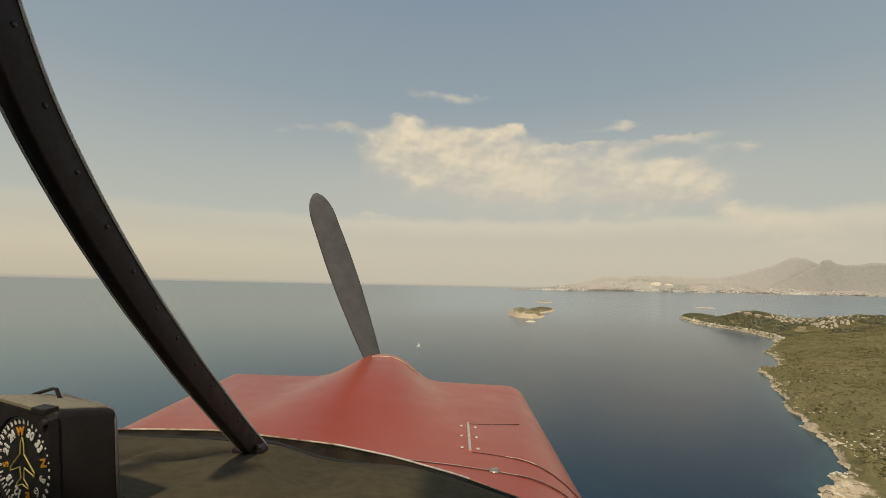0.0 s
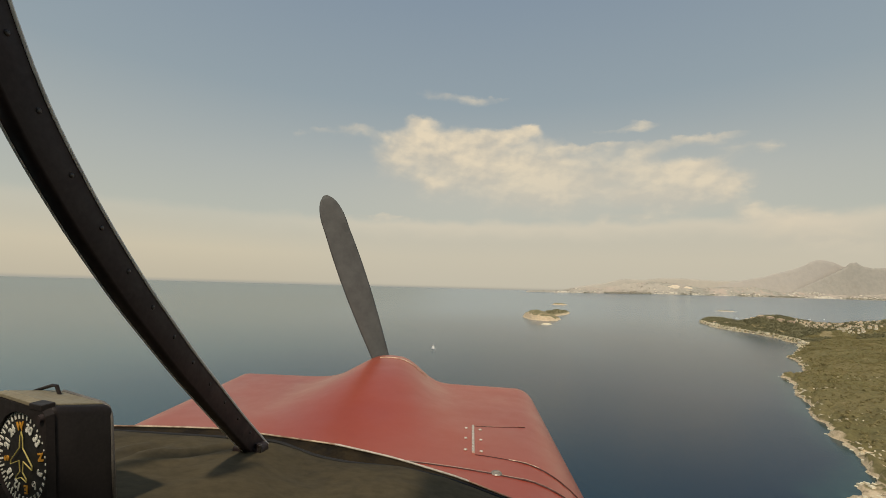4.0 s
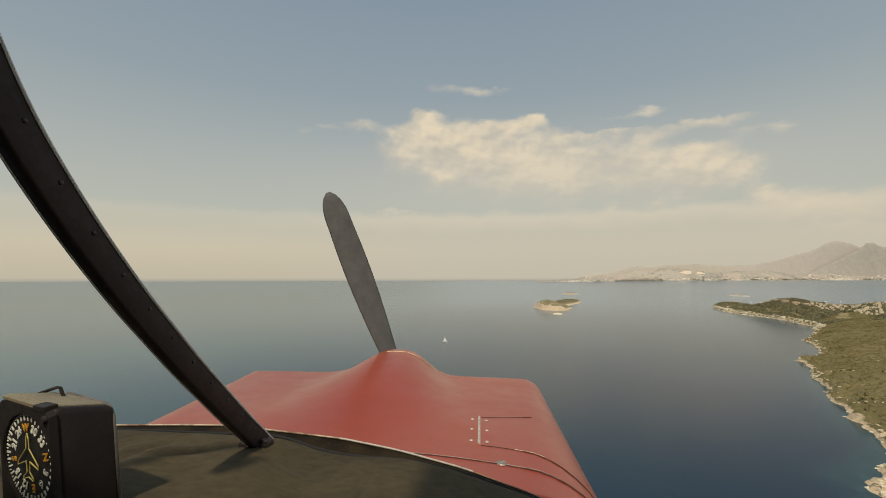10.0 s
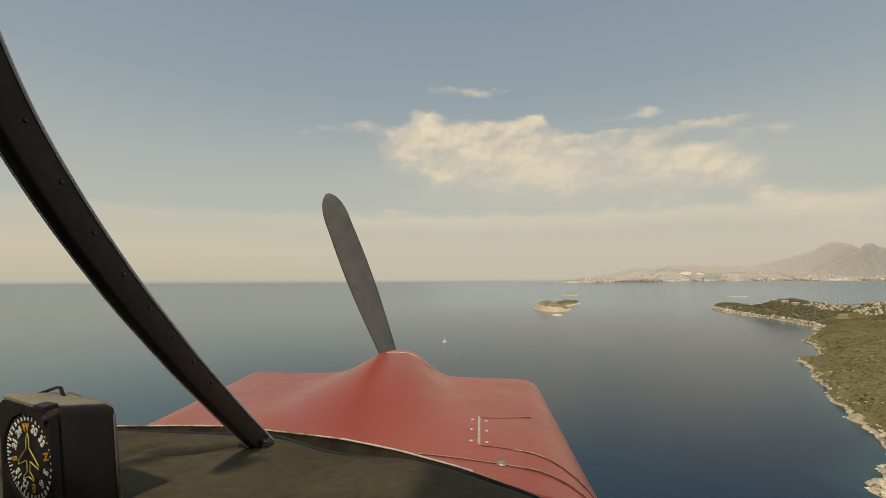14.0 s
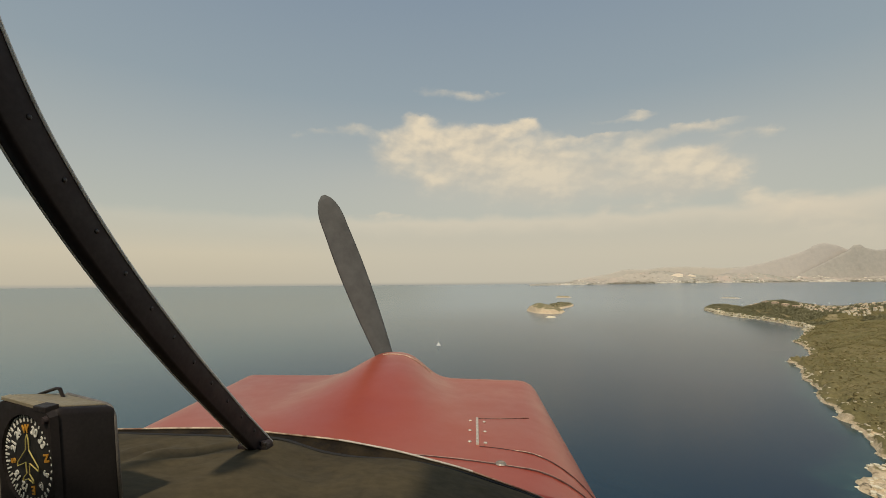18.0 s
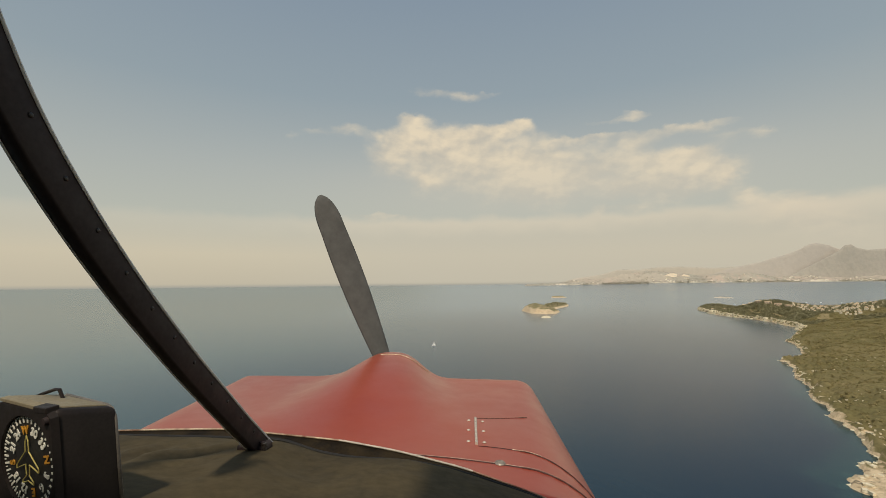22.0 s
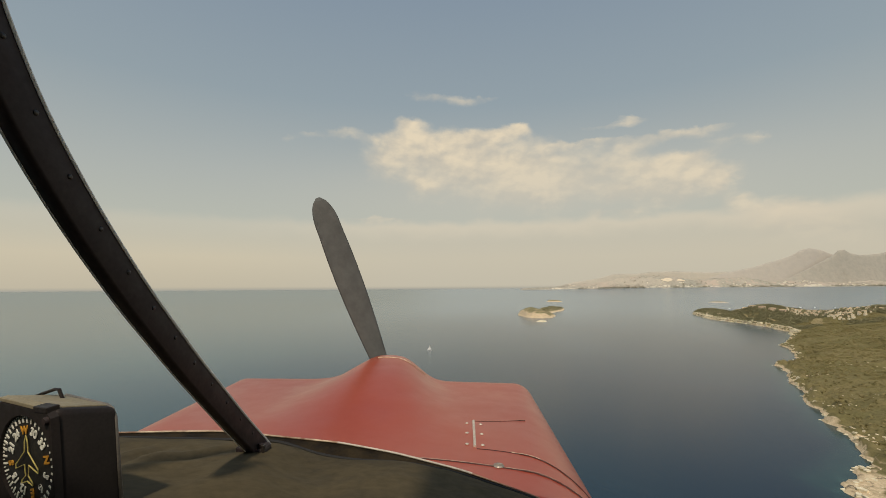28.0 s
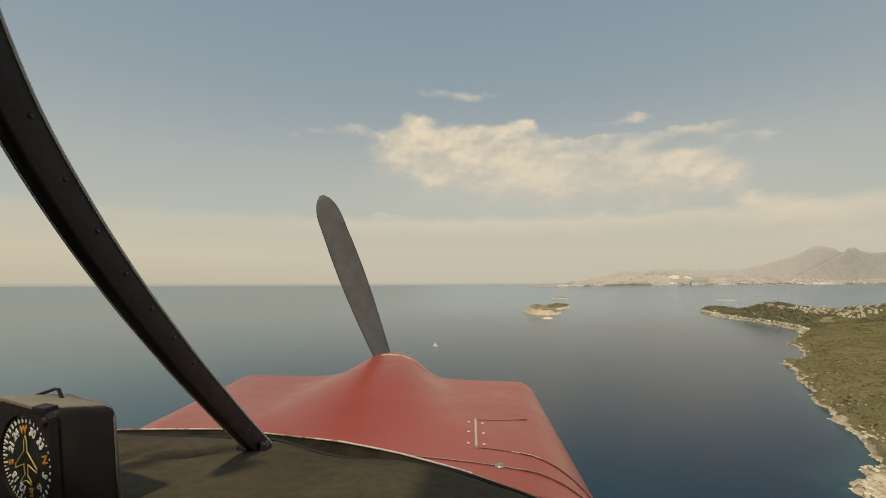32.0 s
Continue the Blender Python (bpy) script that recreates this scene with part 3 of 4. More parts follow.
def foot_height(x, y):
    d = y - shore_y(x)
    h = 6 + K * np.interp(x / K, SKYLINE_X, FOOT_H) * (1 + 0.22 * fractal(x, y, 300, 4, 32))
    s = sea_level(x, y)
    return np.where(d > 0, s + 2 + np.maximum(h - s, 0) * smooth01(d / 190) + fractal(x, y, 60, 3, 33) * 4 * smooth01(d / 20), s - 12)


def ridge(xs, hs, y0, deep, seed):
    """A mountain wall with a given crest, cut by gullies."""
    def height(x, y):
        u = np.clip((y - y0) / deep, 0, 1)
        crest = (6 + K * np.interp(x / K, xs, hs)) * (1 + 0.035 * fractal(x, y * 0, 190, 5, seed))
        gully = 1 - np.abs(fractal(x + 0.6 * (y - y0), y * 0.35, 150, 5, seed + 1))
        body = smooth01(u * 0.62 + 0.05) / smooth01(0.67)
        return np.where(u > 0, crest * np.clip(body + (gully - 0.75) * 0.30 * u * (1 - u) * 2.2, 0, 1.0), -3.0)
    return height


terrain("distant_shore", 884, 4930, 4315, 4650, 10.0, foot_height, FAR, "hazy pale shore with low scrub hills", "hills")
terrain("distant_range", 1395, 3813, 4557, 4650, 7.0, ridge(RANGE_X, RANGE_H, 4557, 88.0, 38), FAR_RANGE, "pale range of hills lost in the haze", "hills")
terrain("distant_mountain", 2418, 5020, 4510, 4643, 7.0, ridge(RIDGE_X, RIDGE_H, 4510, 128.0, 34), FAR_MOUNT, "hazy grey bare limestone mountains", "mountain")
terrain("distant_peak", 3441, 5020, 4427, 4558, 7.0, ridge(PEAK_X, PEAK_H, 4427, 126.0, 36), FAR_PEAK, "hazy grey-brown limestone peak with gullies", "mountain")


def ground_z(x, y):
    return float(land_height(np.array([float(x)]), np.array([float(y)]))[0])

# ---- the aircraft ----
AXIS = Matrix.Translation(EYE) @ pose(0, 0, 0, 0, 0, -3.94) @ pose(0, 0, 0, 2.40) @ pose(0, 0, 0, 0, 0.8, 0)
aircraft = thing("aircraft", "light aircraft with a faded red engine cowling and dark cabin frame", "aircraft", AXIS)
CX = -0.303


def cowl_top(x, y):
    """Height of the cowl's outside above or below the eye at a place on it, without its sides."""
    k = np.clip((y - 0.8) / 0.65, 0, 1)
    flat = -0.385 + (1.5 - y) * 0.035 - 0.02 * ((x - CX) / 0.5) ** 2 * (1.7 - y)
    off = x - CX - 0.036
    hump = 0.084 * smooth01(k) * np.exp(-np.abs(off / (np.where(off > 0, 0.118, 0.132) + 0.14 * (1.5 - y))) ** np.where(off > 0, 3.0, 2.4))
    return flat + hump


def cowl_point(s, y):
    """s from -1 to 1 round the section: sides below, deck in the middle."""
    w = 0.520 + (1.5 - y) * 0.075
    r = 0.07 + (1.5 - y) * 0.16
    a = np.abs(s)
    sg = np.sign(s)
    deck = np.clip(a / 0.6, 0, 1) * (w - r)
    ang = np.clip((a - 0.6) / 0.2, 0, 1) * (math.pi / 2)
    down = np.clip((a - 0.8) / 0.2, 0, 1) * 0.35
    x = CX + sg * (deck + r * np.sin(ang))
    z = cowl_top(CX + sg * deck, y) - r * (1 - np.cos(ang)) - down
    return np.stack([x, y, z], -1)


S, Yg = np.meshgrid(np.concatenate([np.linspace(-1, -0.6, 22), np.linspace(-0.58, 0.58, 90), np.linspace(0.6, 1, 22)]), np.concatenate([np.linspace(0.72, 1.5, 60), [1.512, 1.522, 1.53]]))
P = cowl_point(S, np.minimum(Yg, 1.5))
over = np.clip((Yg - 1.5) / 0.03, 0, 1)
P[..., 1] = Yg
P[..., 2] -= 0.035 * over ** 2
P[..., 0] = CX + (P[..., 0] - CX) * (1 - 0.05 * over ** 2)
cowling = sheet("cowling", P, RED, aircraft, "faded red engine cowling with a humped centre", 0.004)


def on_cowl(x, y, lift=0.002):
    """A point on the cowl's deck or its right-hand shoulder."""
    w = 0.520 + (1.5 - y) * 0.075
    r = 0.07 + (1.5 - y) * 0.16
    dx = min(max(x - CX, -w + 0.001), w - 0.001)
    sg = 1 if dx > 0 else -1
    if abs(dx) <= w - r:
        return Vector((x, y, float(cowl_top(np.array(x), np.array(y))) + lift))
    q = (abs(dx) - (w - r)) / r
    z = float(cowl_top(np.array(CX + sg * (w - r)), np.array(y))) - r * (1 - math.sqrt(max(0, 1 - q * q)))
    return Vector((CX + dx + sg * lift * q, y, z + lift * (1 - q) + 0.0005))


def seam(name, pts, mat, label, radius=0.0016):
    bm = bmesh.new()
    sweep(bm, pts, radius, 6)
    return part(name, bm, mat, cowling, label)


# oil-filler hatch on the right of the deck, its piano hinge and the joint behind it
seam("hatch_seam", [on_cowl(0.012 + 0.0125 * k, 1.083 + 0.0016 * k + 0.00015 * k * k, -0.0006) for k in range(11)], SEAM, "dark seam of the oil hatch")
seam("hatch_seam", [on_cowl(0.014 + 0.0112 * k, 0.908 - 0.004 * k * k / 20, -0.0004) for k in range(21)], SEAM, "dark seam of the oil hatch")
seam("cowl_seam", [on_cowl(-0.13 + 0.0178 * k, 0.842 - 0.00014 * k * k, -0.0004) for k in range(21)], SEAM, "dark joint between two cowl panels", 0.002)
seam("cowl_seam_edge", [on_cowl(-0.13 + 0.0178 * k, 0.8448 - 0.00014 * k * k, 0.0003) for k in range(16)], WORN_EDGE, "chipped bright edge of a cowl panel", 0.0010)
seam("hatch_edge", [on_cowl(0.0812 + 0.0112 * k, 0.910 - 0.004 * (k + 6) ** 2 / 20, 0.0003) for k in range(6)], CHIPPED, "chipped bright edge of the hatch", 0.0009)
seam("hatch_edge", [on_cowl(0.012 + 0.0125 * k, 1.0855 + 0.0016 * k + 0.00015 * k * k, 0.0) for k in range(11)], WORN_EDGE, "worn edge of the hatch", 0.0008)
seam("cowl_seam_edge", [on_cowl(0.137 + 0.0178 * k, 0.8445 - 0.00014 * (k + 15) ** 2, 0.0004) for k in range(6)], CHIPPED, "chipped bright edge of a cowl panel", 0.0009)
bm = bmesh.new()
for k in range(9):
    y = 0.915 + k * 0.0185
    a, b = on_cowl(0.010, y, 0.002), on_cowl(0.010, y + 0.0150, 0.002)
    sweep(bm, [a, b], 0.0031, 8)
part("hinge", bm, METAL, cowling, "bare aluminium piano hinge")
for k in range(3):
    for dx in (-0.016, 0.0165):
        c = on_cowl(0.010 + dx, 0.927 + k * 0.066, 0.001)
        bm = bmesh.new()
        bmesh.ops.create_uvsphere(bm, u_segments=8, v_segments=5, radius=0.0042, matrix=Matrix.Translation(c) @ Matrix.Diagonal((1, 1, 0.5, 1)))
        part("rivet", bm, METAL, cowling, "bare aluminium rivet", True)
bm = bmesh.new()
c = on_cowl(0.052, 0.832, 0.002)
bmesh.ops.create_cone(bm, cap_ends=True, segments=20, radius1=0.0105, radius2=0.0085, depth=0.0022, matrix=Matrix.Translation(c))
box(bm, c.x - 0.007, c.x + 0.007, c.y - 0.0015, c.y + 0.0015, c.z + 0.0008, c.z + 0.0022)
part("fastener", bm, FASTENER, cowling, "worn quarter-turn cowl fastener")
# bright lip near the front of the hump
seam("hump_lip", [Vector((CX + 0.038 + dx, 1.45, float(cowl_top(np.array(CX + 0.038 + dx), np.array(1.45))) + 0.0005)) for dx in np.linspace(-0.03, 0.13, 18)], CHIPPED, "chipped bright lip of the cowl hump", 0.0022)

# propeller at rest
PROP = Matrix.Translation((CX + 0.05, 1.64, -0.53))
bm = bmesh.new()
bmesh.ops.create_cone(bm, cap_ends=True, segments=28, radius1=0.12, radius2=0.035, depth=0.24, matrix=PROP @ Matrix.Translation((0, 0.07, 0)) @ pose(0, 0, 0, -90))
bmesh.ops.create_cone(bm, cap_ends=True, segments=28, radius1=0.09, radius2=0.09, depth=0.14, matrix=PROP @ Matrix.Translation((0, -0.10, 0)) @ pose(0, 0, 0, -90))
prop = part("propeller", bm, SPINNER, aircraft, "two-bladed propeller with a worn red spinner, standing still", True)


def blade_mesh(turn):
    """One twisted, tapering blade that points along its turn in the disc's plane."""
    rings = []
    for k in range(22):
        u = (k / 15) * 0.86 if k <= 15 else 0.86 + 0.14 * (k - 15) / 6
        r = 0.08 + 0.77 * u
        chord = 0.054 + 0.060 * math.sin(min(1, u * 1.25) * math.pi * 0.62) - 0.02 * u
        if u > 0.86:
            chord *= math.sqrt(max(0.03, 1 - ((u - 0.86) / 0.14) ** 2))
        twist = radians(52 - 38 * u)
        thick = chord * (0.22 - 0.13 * u)
        ring = []
        for j in range(14):
            a = 2 * math.pi * j / 14
            cx, cz = math.cos(a) * chord / 2, math.sin(a) * thick / 2
            x, y = cx * math.cos(twist) - cz * math.sin(twist), cx * math.sin(twist) + cz * math.cos(twist)
            ring.append(Vector((x, y, r)))
        rings.append(ring)
    bm = bmesh.new()
    m = PROP @ pose(0, 0, 0, 0, turn, 0)
    vs = [[bm.verts.new(m @ p) for p in ring] for ring in rings]
    for a, b in zip(vs, vs[1:]):
        for j in range(14):
            bm.faces.new((a[j], a[(j + 1) % 14], b[(j + 1) % 14], b[j]))
    bm.faces.new(vs[0][::-1])
    bm.faces.new(vs[-1])
    return bm


for turn in (-22, 158):
    part("blade", blade_mesh(turn), BLADE, prop, "grey tapering propeller blade", True)

# windscreen base: channel, bright bead and canvas-covered coaming
BEAD = [(-0.86, 0.68, -0.292), (-0.729, 0.70, -0.284), (-0.58, 0.70, -0.278), (-0.493, 0.70, -0.274), (-0.397, 0.70, -0.271), (-0.322, 0.70, -0.276), (-0.211, 0.70, -0.284), (-0.12, 0.70, -0.298), (-0.013, 0.70, -0.322), (0.10, 0.70, -0.358), (0.19, 0.695, -0.395)]
LIP = [(-0.86, 0.64, -0.285), (-0.688, 0.66, -0.274), (-0.547, 0.66, -0.265), (-0.374, 0.66, -0.264), (-0.294, 0.66, -0.264), (-0.268, 0.66, -0.270), (-0.233, 0.66, -0.282), (-0.181, 0.66, -0.289), (-0.096, 0.66, -0.291), (-0.029, 0.66, -0.302), (0.054, 0.66, -0.325), (0.102, 0.66, -0.341), (0.19, 0.655, -0.375)]


def along(line, n):
    """n points along a line, evenly in x and rounded off."""
    p = np.array(line)
    xs = np.linspace(p[0, 0], p[-1, 0], n)
    q = np.stack([xs, np.interp(xs, p[:, 0], p[:, 1]), np.interp(xs, p[:, 0], p[:, 2])], -1)
    for _ in range(3):
        q[1:-1] = (q[:-2] + 2 * q[1:-1] + q[2:]) / 4
    return q


bead, lip = along(BEAD, 90), along(LIP, 90)
drop = bead.copy()
drop[:, 2] -= 0.11
drop[:, 1] += 0.03
low = lip.copy()
low[:, 2] -= 0.02
back = np.stack([low * (1 - k) + bead * k for k in np.linspace(0, 1, 6)] + [bead * (1 - k) + drop * k for k in np.linspace(0.1, 1, 6)])
sheet("windscreen_channel", back, CHANNEL, aircraft, "olive windscreen base channel, darkened for shade", 0.002)
# the bead changes material along its length to paint where it glints
bm = bmesh.new()
sweep(bm, bead[:56] + [0, 0, 0.001], 0.0014, 8)
part("windscreen_bead", bm, CHIPPED, aircraft, "worn bead along the windscreen base, glints painted in")
bm = bmesh.new()
sweep(bm, bead[55:74] + [0, 0, 0.0012], 0.0016, 8)
part("windscreen_bead", bm, METAL, aircraft, "bead along the windscreen base, brighter where it glints")
bm = bmesh.new()
sweep(bm, bead[73:] + [0, 0, 0.001], 0.0012, 8)
part("windscreen_bead", bm, WORN_EDGE, aircraft, "bead along the windscreen base, dark red at its right end")
# dark rod added for the shade line below the canvas edge
bm = bmesh.new()
sweep(bm, lip[8:] + [0, 0.003, -0.0045], 0.0022, 8)
part("lip_shade", bm, DIAL, aircraft, "dark strip standing in for shade under the canvas edge")

# canvas sheet with folds
nx, ny = 150, 70
lipn = along(LIP, nx)
rows_ = []
for j in range(ny):
    v = j / (ny - 1)
    row = lipn.copy()
    row[:, 1] = lipn[:, 1] * (1 - v) + 0.20 * v
    sag = lipn[:, 2] * (1 - v) + (-0.215 - 0.05 * np.clip(row[:, 0] + 0.1, 0, 1)) * v
    x, y = row[:, 0], row[:, 1]
    across, down = (x + 0.38) * 0.811 - (y - 0.575) * 0.585, (x + 0.38) * 0.585 + (y - 0.575) * 0.811
    fold = 0.004 * np.exp(-(across / 0.011) ** 2) * np.exp(-(down / 0.08) ** 2) + 0.003 * np.exp(-((across - 0.034) / 0.012) ** 2) * np.exp(-((down + 0.02) / 0.07) ** 2)
    fold -= 0.003 * np.exp(-((across - 0.016) / 0.010) ** 2) * np.exp(-(down / 0.09) ** 2)
    fold -= 0.005 * np.exp(-(((x + 0.30) / 0.06) ** 2 + ((y - 0.60) / 0.05) ** 2))
    fold += 0.004 * np.sin(x * 38 + y * 22) * np.exp(-((x + 0.25) / 0.2) ** 2) * smooth01(v * 4)
    fold += (0.005 * np.exp(-((x + 0.438) / 0.011) ** 2) + 0.0035 * np.exp(-((x + 0.402) / 0.012) ** 2) - 0.006 * np.exp(-((x + 0.420) / 0.008) ** 2)) * np.exp(-((y - 0.545) / 0.05) ** 2)
    fold += 0.0035 * fractal(x, y, 0.16, 4, 51)
    # mound shaped so the compass's shadow falls lower in the camera's view
    fold += 0.013 * np.exp(-(((x + 0.28) / 0.12) ** 2 + ((y - 0.41) / 0.085) ** 2))
    edge = 0.010 * math.exp(-v * 16)
    row[:, 2] = sag + fold - edge * 0.6
    rows_.append(row)
sheet("glareshield", np.stack(rows_), FABRIC, aircraft, "creased olive-grey canvas glareshield cover", 0.003)

# windscreen centre post: a riveted box section that leans back overhead
POST = [(0.652, -0.268), (0.628, -0.247), (0.5775, -0.204), (0.4637, -0.1005), (0.3854, -0.0234), (0.3395, 0.027), (0.3073, 0.0664), (0.28, 0.1033), (0.2638, 0.1328), (0.2526, 0.1544), (0.240, 0.182), (0.222, 0.235)]
pp = np.array(POST)
t_ = np.concatenate([[0], np.cumsum(np.hypot(*np.diff(pp, axis=0).T))])
t_ /= t_[-1]
tt = np.linspace(0, 1, 60)
py, pz = np.interp(tt, t_, pp[:, 0]), np.interp(tt, t_, pp[:, 1])
for _ in range(5):
    py[1:-1], pz[1:-1] = (py[:-2] + 2 * py[1:-1] + py[2:]) / 4, (pz[:-2] + 2 * pz[1:-1] + pz[2:]) / 4
WIDE, DEEP = 0.012, 0.029


def post_frame(k):
    a, b = max(k - 1, 0), min(k + 1, len(py) - 1)
    d = Vector((0, py[b] - py[a], pz[b] - pz[a])).normalized()
    return Vector((CX, py[k], pz[k])) + Vector((0, -d.z, d.y)) * DEEP / 2, d, Vector((0, -d.z, d.y))   # centre, way up the post, towards the cabin


bm = bmesh.new()
rings = []
for k in range(len(py)):
    c, d, n = post_frame(k)
    sec = []
    for sx, sn in ((-1, -1), (1, -1), (1, 1), (-1, 1)):
        for ex, en in ((0.86, 1.0), (1.0, 0.86)) if sx * sn < 0 else ((1.0, 0.86), (0.86, 1.0)):
            sec.append(bm.verts.new(c + Vector((1, 0, 0)) * sx * ex * WIDE / 2 + n * sn * en * DEEP / 2))
    rings.append(sec)
for a, b in zip(rings, rings[1:]):
    for j in range(8):
        bm.faces.new((a[j], a[(j + 1) % 8], b[(j + 1) % 8], b[j]))
bm.faces.new(rings[0])
bm.faces.new(rings[-1])
post = part("windscreen_post", bm, BLACK, aircraft, "dark brown riveted windscreen centre post", True)
# pale beads added along both edges to paint their backlit brightness
bm = bmesh.new()
sweep(bm, [post_frame(k)[0] + Vector((WIDE * 0.50, 0, 0)) - post_frame(k)[2] * DEEP * 0.42 for k in range(60)], 0.0014, 6)
part("light_bead", bm, EDGE_LIGHT, post, "thin pale bead added for the bright backlit edge")
bm = bmesh.new()
sweep(bm, [post_frame(k)[0] - Vector((WIDE * 0.47, 0, 0)) + post_frame(k)[2] * DEEP * 0.47 for k in range(60)], 0.0015, 6)
part("light_bead", bm, EDGE_LIGHT, post, "thin pale bead added for the bright backlit edge")
for k in range(6, 58, 4):
    c, d, n = post_frame(k)
    bm = bmesh.new()
    bmesh.ops.create_uvsphere(bm, u_segments=10, v_segments=6, radius=0.0021, matrix=Matrix.Translation(c + Vector((WIDE / 2, 0, 0)) - n * DEEP * 0.12) @ Matrix.Diagonal((0.6, 1, 1, 1)))
    part("rivet", bm, RIVET, post, "", True)
bm = bmesh.new()
box(bm, CX - 0.012, CX + 0.0165, 0.602, 0.632, -0.282, -0.256, 0.006)
box(bm, CX - 0.019, CX - 0.006, 0.594, 0.612, -0.262, -0.252, 0.003)
part("post_foot", bm, BLACK, post, "dark steel foot of the post")
bm = bmesh.new()
box(bm, CX + 0.0120, CX + 0.0170, 0.603, 0.609, -0.268, -0.252, 0.0012)
part("foot_bracket", bm, RIVET, post, "small worn bracket on the post foot")
for dx, dy in ((0.002, 0.610), (0.011, 0.612)):
    bm = bmesh.new()
    bmesh.ops.create_cone(bm, cap_ends=True, segments=6, radius1=0.004, radius2=0.004, depth=0.006, matrix=Matrix.Translation((CX + dx, dy - 0.004, -0.2545)))
    part("bolt", bm, BLACK, post, "small dark bolt")

# plain unseen cabin round and behind the eye; roof and panel placed for shade
for name, x0, x1, y0, y1, z0, z1 in (("cabin_roof", -1.0, 0.42, -1.6, -0.075, 0.40, 0.43), ("shade_panel", -0.110, 0.42, -0.075, 0.185, 0.398, 0.41), ("cabin_bulkhead", -1.0, 0.42, -1.63, -1.6, -1.0, 0.43), ("cabin_floor", -1.0, 0.42, -1.6, 0.5, -1.03, -1.0),
                                     ("cabin_wall", 0.42, 0.45, -1.63, -0.02, -1.03, -0.22), ("cabin_wall", -1.03, -1.0, -1.63, -0.02, -1.03, -0.22), ("cabin_wall", 0.42, 0.45, -1.63, -0.35, -0.22, 0.43), ("cabin_wall", -1.03, -1.0, -1.63, -0.35, -0.22, 0.43)):
    bm = bmesh.new()
    box(bm, x0, x1, y0, y1, z0, z1)
    part(name, bm, LINING, aircraft, "plain unseen cabin lining, light grey for fill")

# unseen tube, bent to drop a shadow band across the canvas
bm = bmesh.new()
sweep(bm, [(-0.72, -0.10, 0.405), (-0.58, 0.03, 0.385), (-0.44, 0.062, 0.348), (-0.425, 0.097, 0.345), (-0.425, 0.127, 0.345), (-0.41, 0.151, 0.345), (-0.36, 0.193, 0.345)], 0.0105, 12)
part("shadow_brace", bm, BLACK, aircraft, "unseen dark brace under the cabin roof, added for its shadow", True)

# ---- the compass on the glareshield ----
COMP = AXIS @ Matrix.Translation((-0.3264, 0.3290, -0.1190)) @ pose(0, 0, 0, 2.75, -2.0, -19.24)
compass = thing("compass", "black vertical-card aircraft compass with white marks and yellow aeroplane", "compass", COMP)
CW, CH, CD = 0.088, 0.108, 0.050
RIGHT = -0.0085     # right-hand side of the case
bm = bmesh.new()
box(bm, -CW, RIGHT, 0.0036, CD, -CH, 0, 0.0055)
for v in bm.verts:
    if v.co.z > -0.03:
        v.co.z += 0.055 * (RIGHT - v.co.x) - 0.002 - 0.29 * max(0.0, v.co.y - 0.006)
for v in bm.verts:
    v.co.x -= 0.042 * min(0, v.co.z) if v.co.x > -0.04 else 0
part("housing", bm, PLASTIC, compass, "black plastic compass housing", True)
bm = bmesh.new()
box(bm, -CW + 0.006, RIGHT - 0.006, 0.008, CD - 0.005, -0.001, 0.0012, 0.001)
for v in bm.verts:
    v.co.z += 0.055 * (RIGHT - v.co.x) - 0.002 - 0.29 * max(0.0, v.co.y - 0.006)
part("top_plate", bm, PLASTIC_TOP, compass, "top of the compass, sunlight painted in")
bm = bmesh.new()
sweep(bm, [(-CW + 0.008, CD - 0.002, -0.0096), (RIGHT - 0.012, CD - 0.002, -0.0136), (RIGHT - 0.005, CD - 0.002, -0.0160), (RIGHT - 0.001, CD - 0.002, -0.023), (RIGHT + 0.0045, CD - 0.002, -CH)], 0.0017, 8)
part("back_rim", bm, RIM, compass, "grey rim of the housing, highlight painted in", True)
bm = bmesh.new()
# face plate with a round opening
C0 = Vector((-0.0455, 0, -0.0468))
DS = 1.10     # dial size
N = 48
ring_o, ring_i, ring_b, ring_s = [], [], [], []
for j in range(N):
    a = 2 * math.pi * j / N
    ca, sa = math.cos(a), math.sin(a)
    k = min((0.0396 if ca > 0 else 0.0425) / max(abs(ca), 1e-6), (0.0455 - 0.05 * ca * 0.04 if sa > 0 else 0.0612) / max(abs(sa), 1e-6))
    ring_o.append(bm.verts.new(C0 + Vector((ca * k * 0.985, 0, sa * k * 0.985))))
    ring_s.append(bm.verts.new(C0 + Vector((ca * k, 0.0055, sa * k))))
    ring_i.append(bm.verts.new(C0 + Vector((ca * 0.0347 * DS, 0.0, sa * 0.0347 * DS))))
    ring_b.append(bm.verts.new(C0 + Vector((ca * 0.0345 * DS, 0.0055, sa * 0.0345 * DS))))
for j in range(N):
    k = (j + 1) % N
    bm.faces.new((ring_o[j], ring_o[k], ring_i[k], ring_i[j]))
    bm.faces.new((ring_s[j], ring_s[k], ring_o[k], ring_o[j]))
    bm.faces.new((ring_i[j], ring_i[k], ring_b[k], ring_b[j]))
for v in ring_o + ring_s:
    if v.co.x > -0.03:
        v.co.x -= 0.042 * min(0, v.co.z) + 0.0018
part("face_plate", bm, PLASTIC, compass, "black plastic face plate")
bm = bmesh.new()
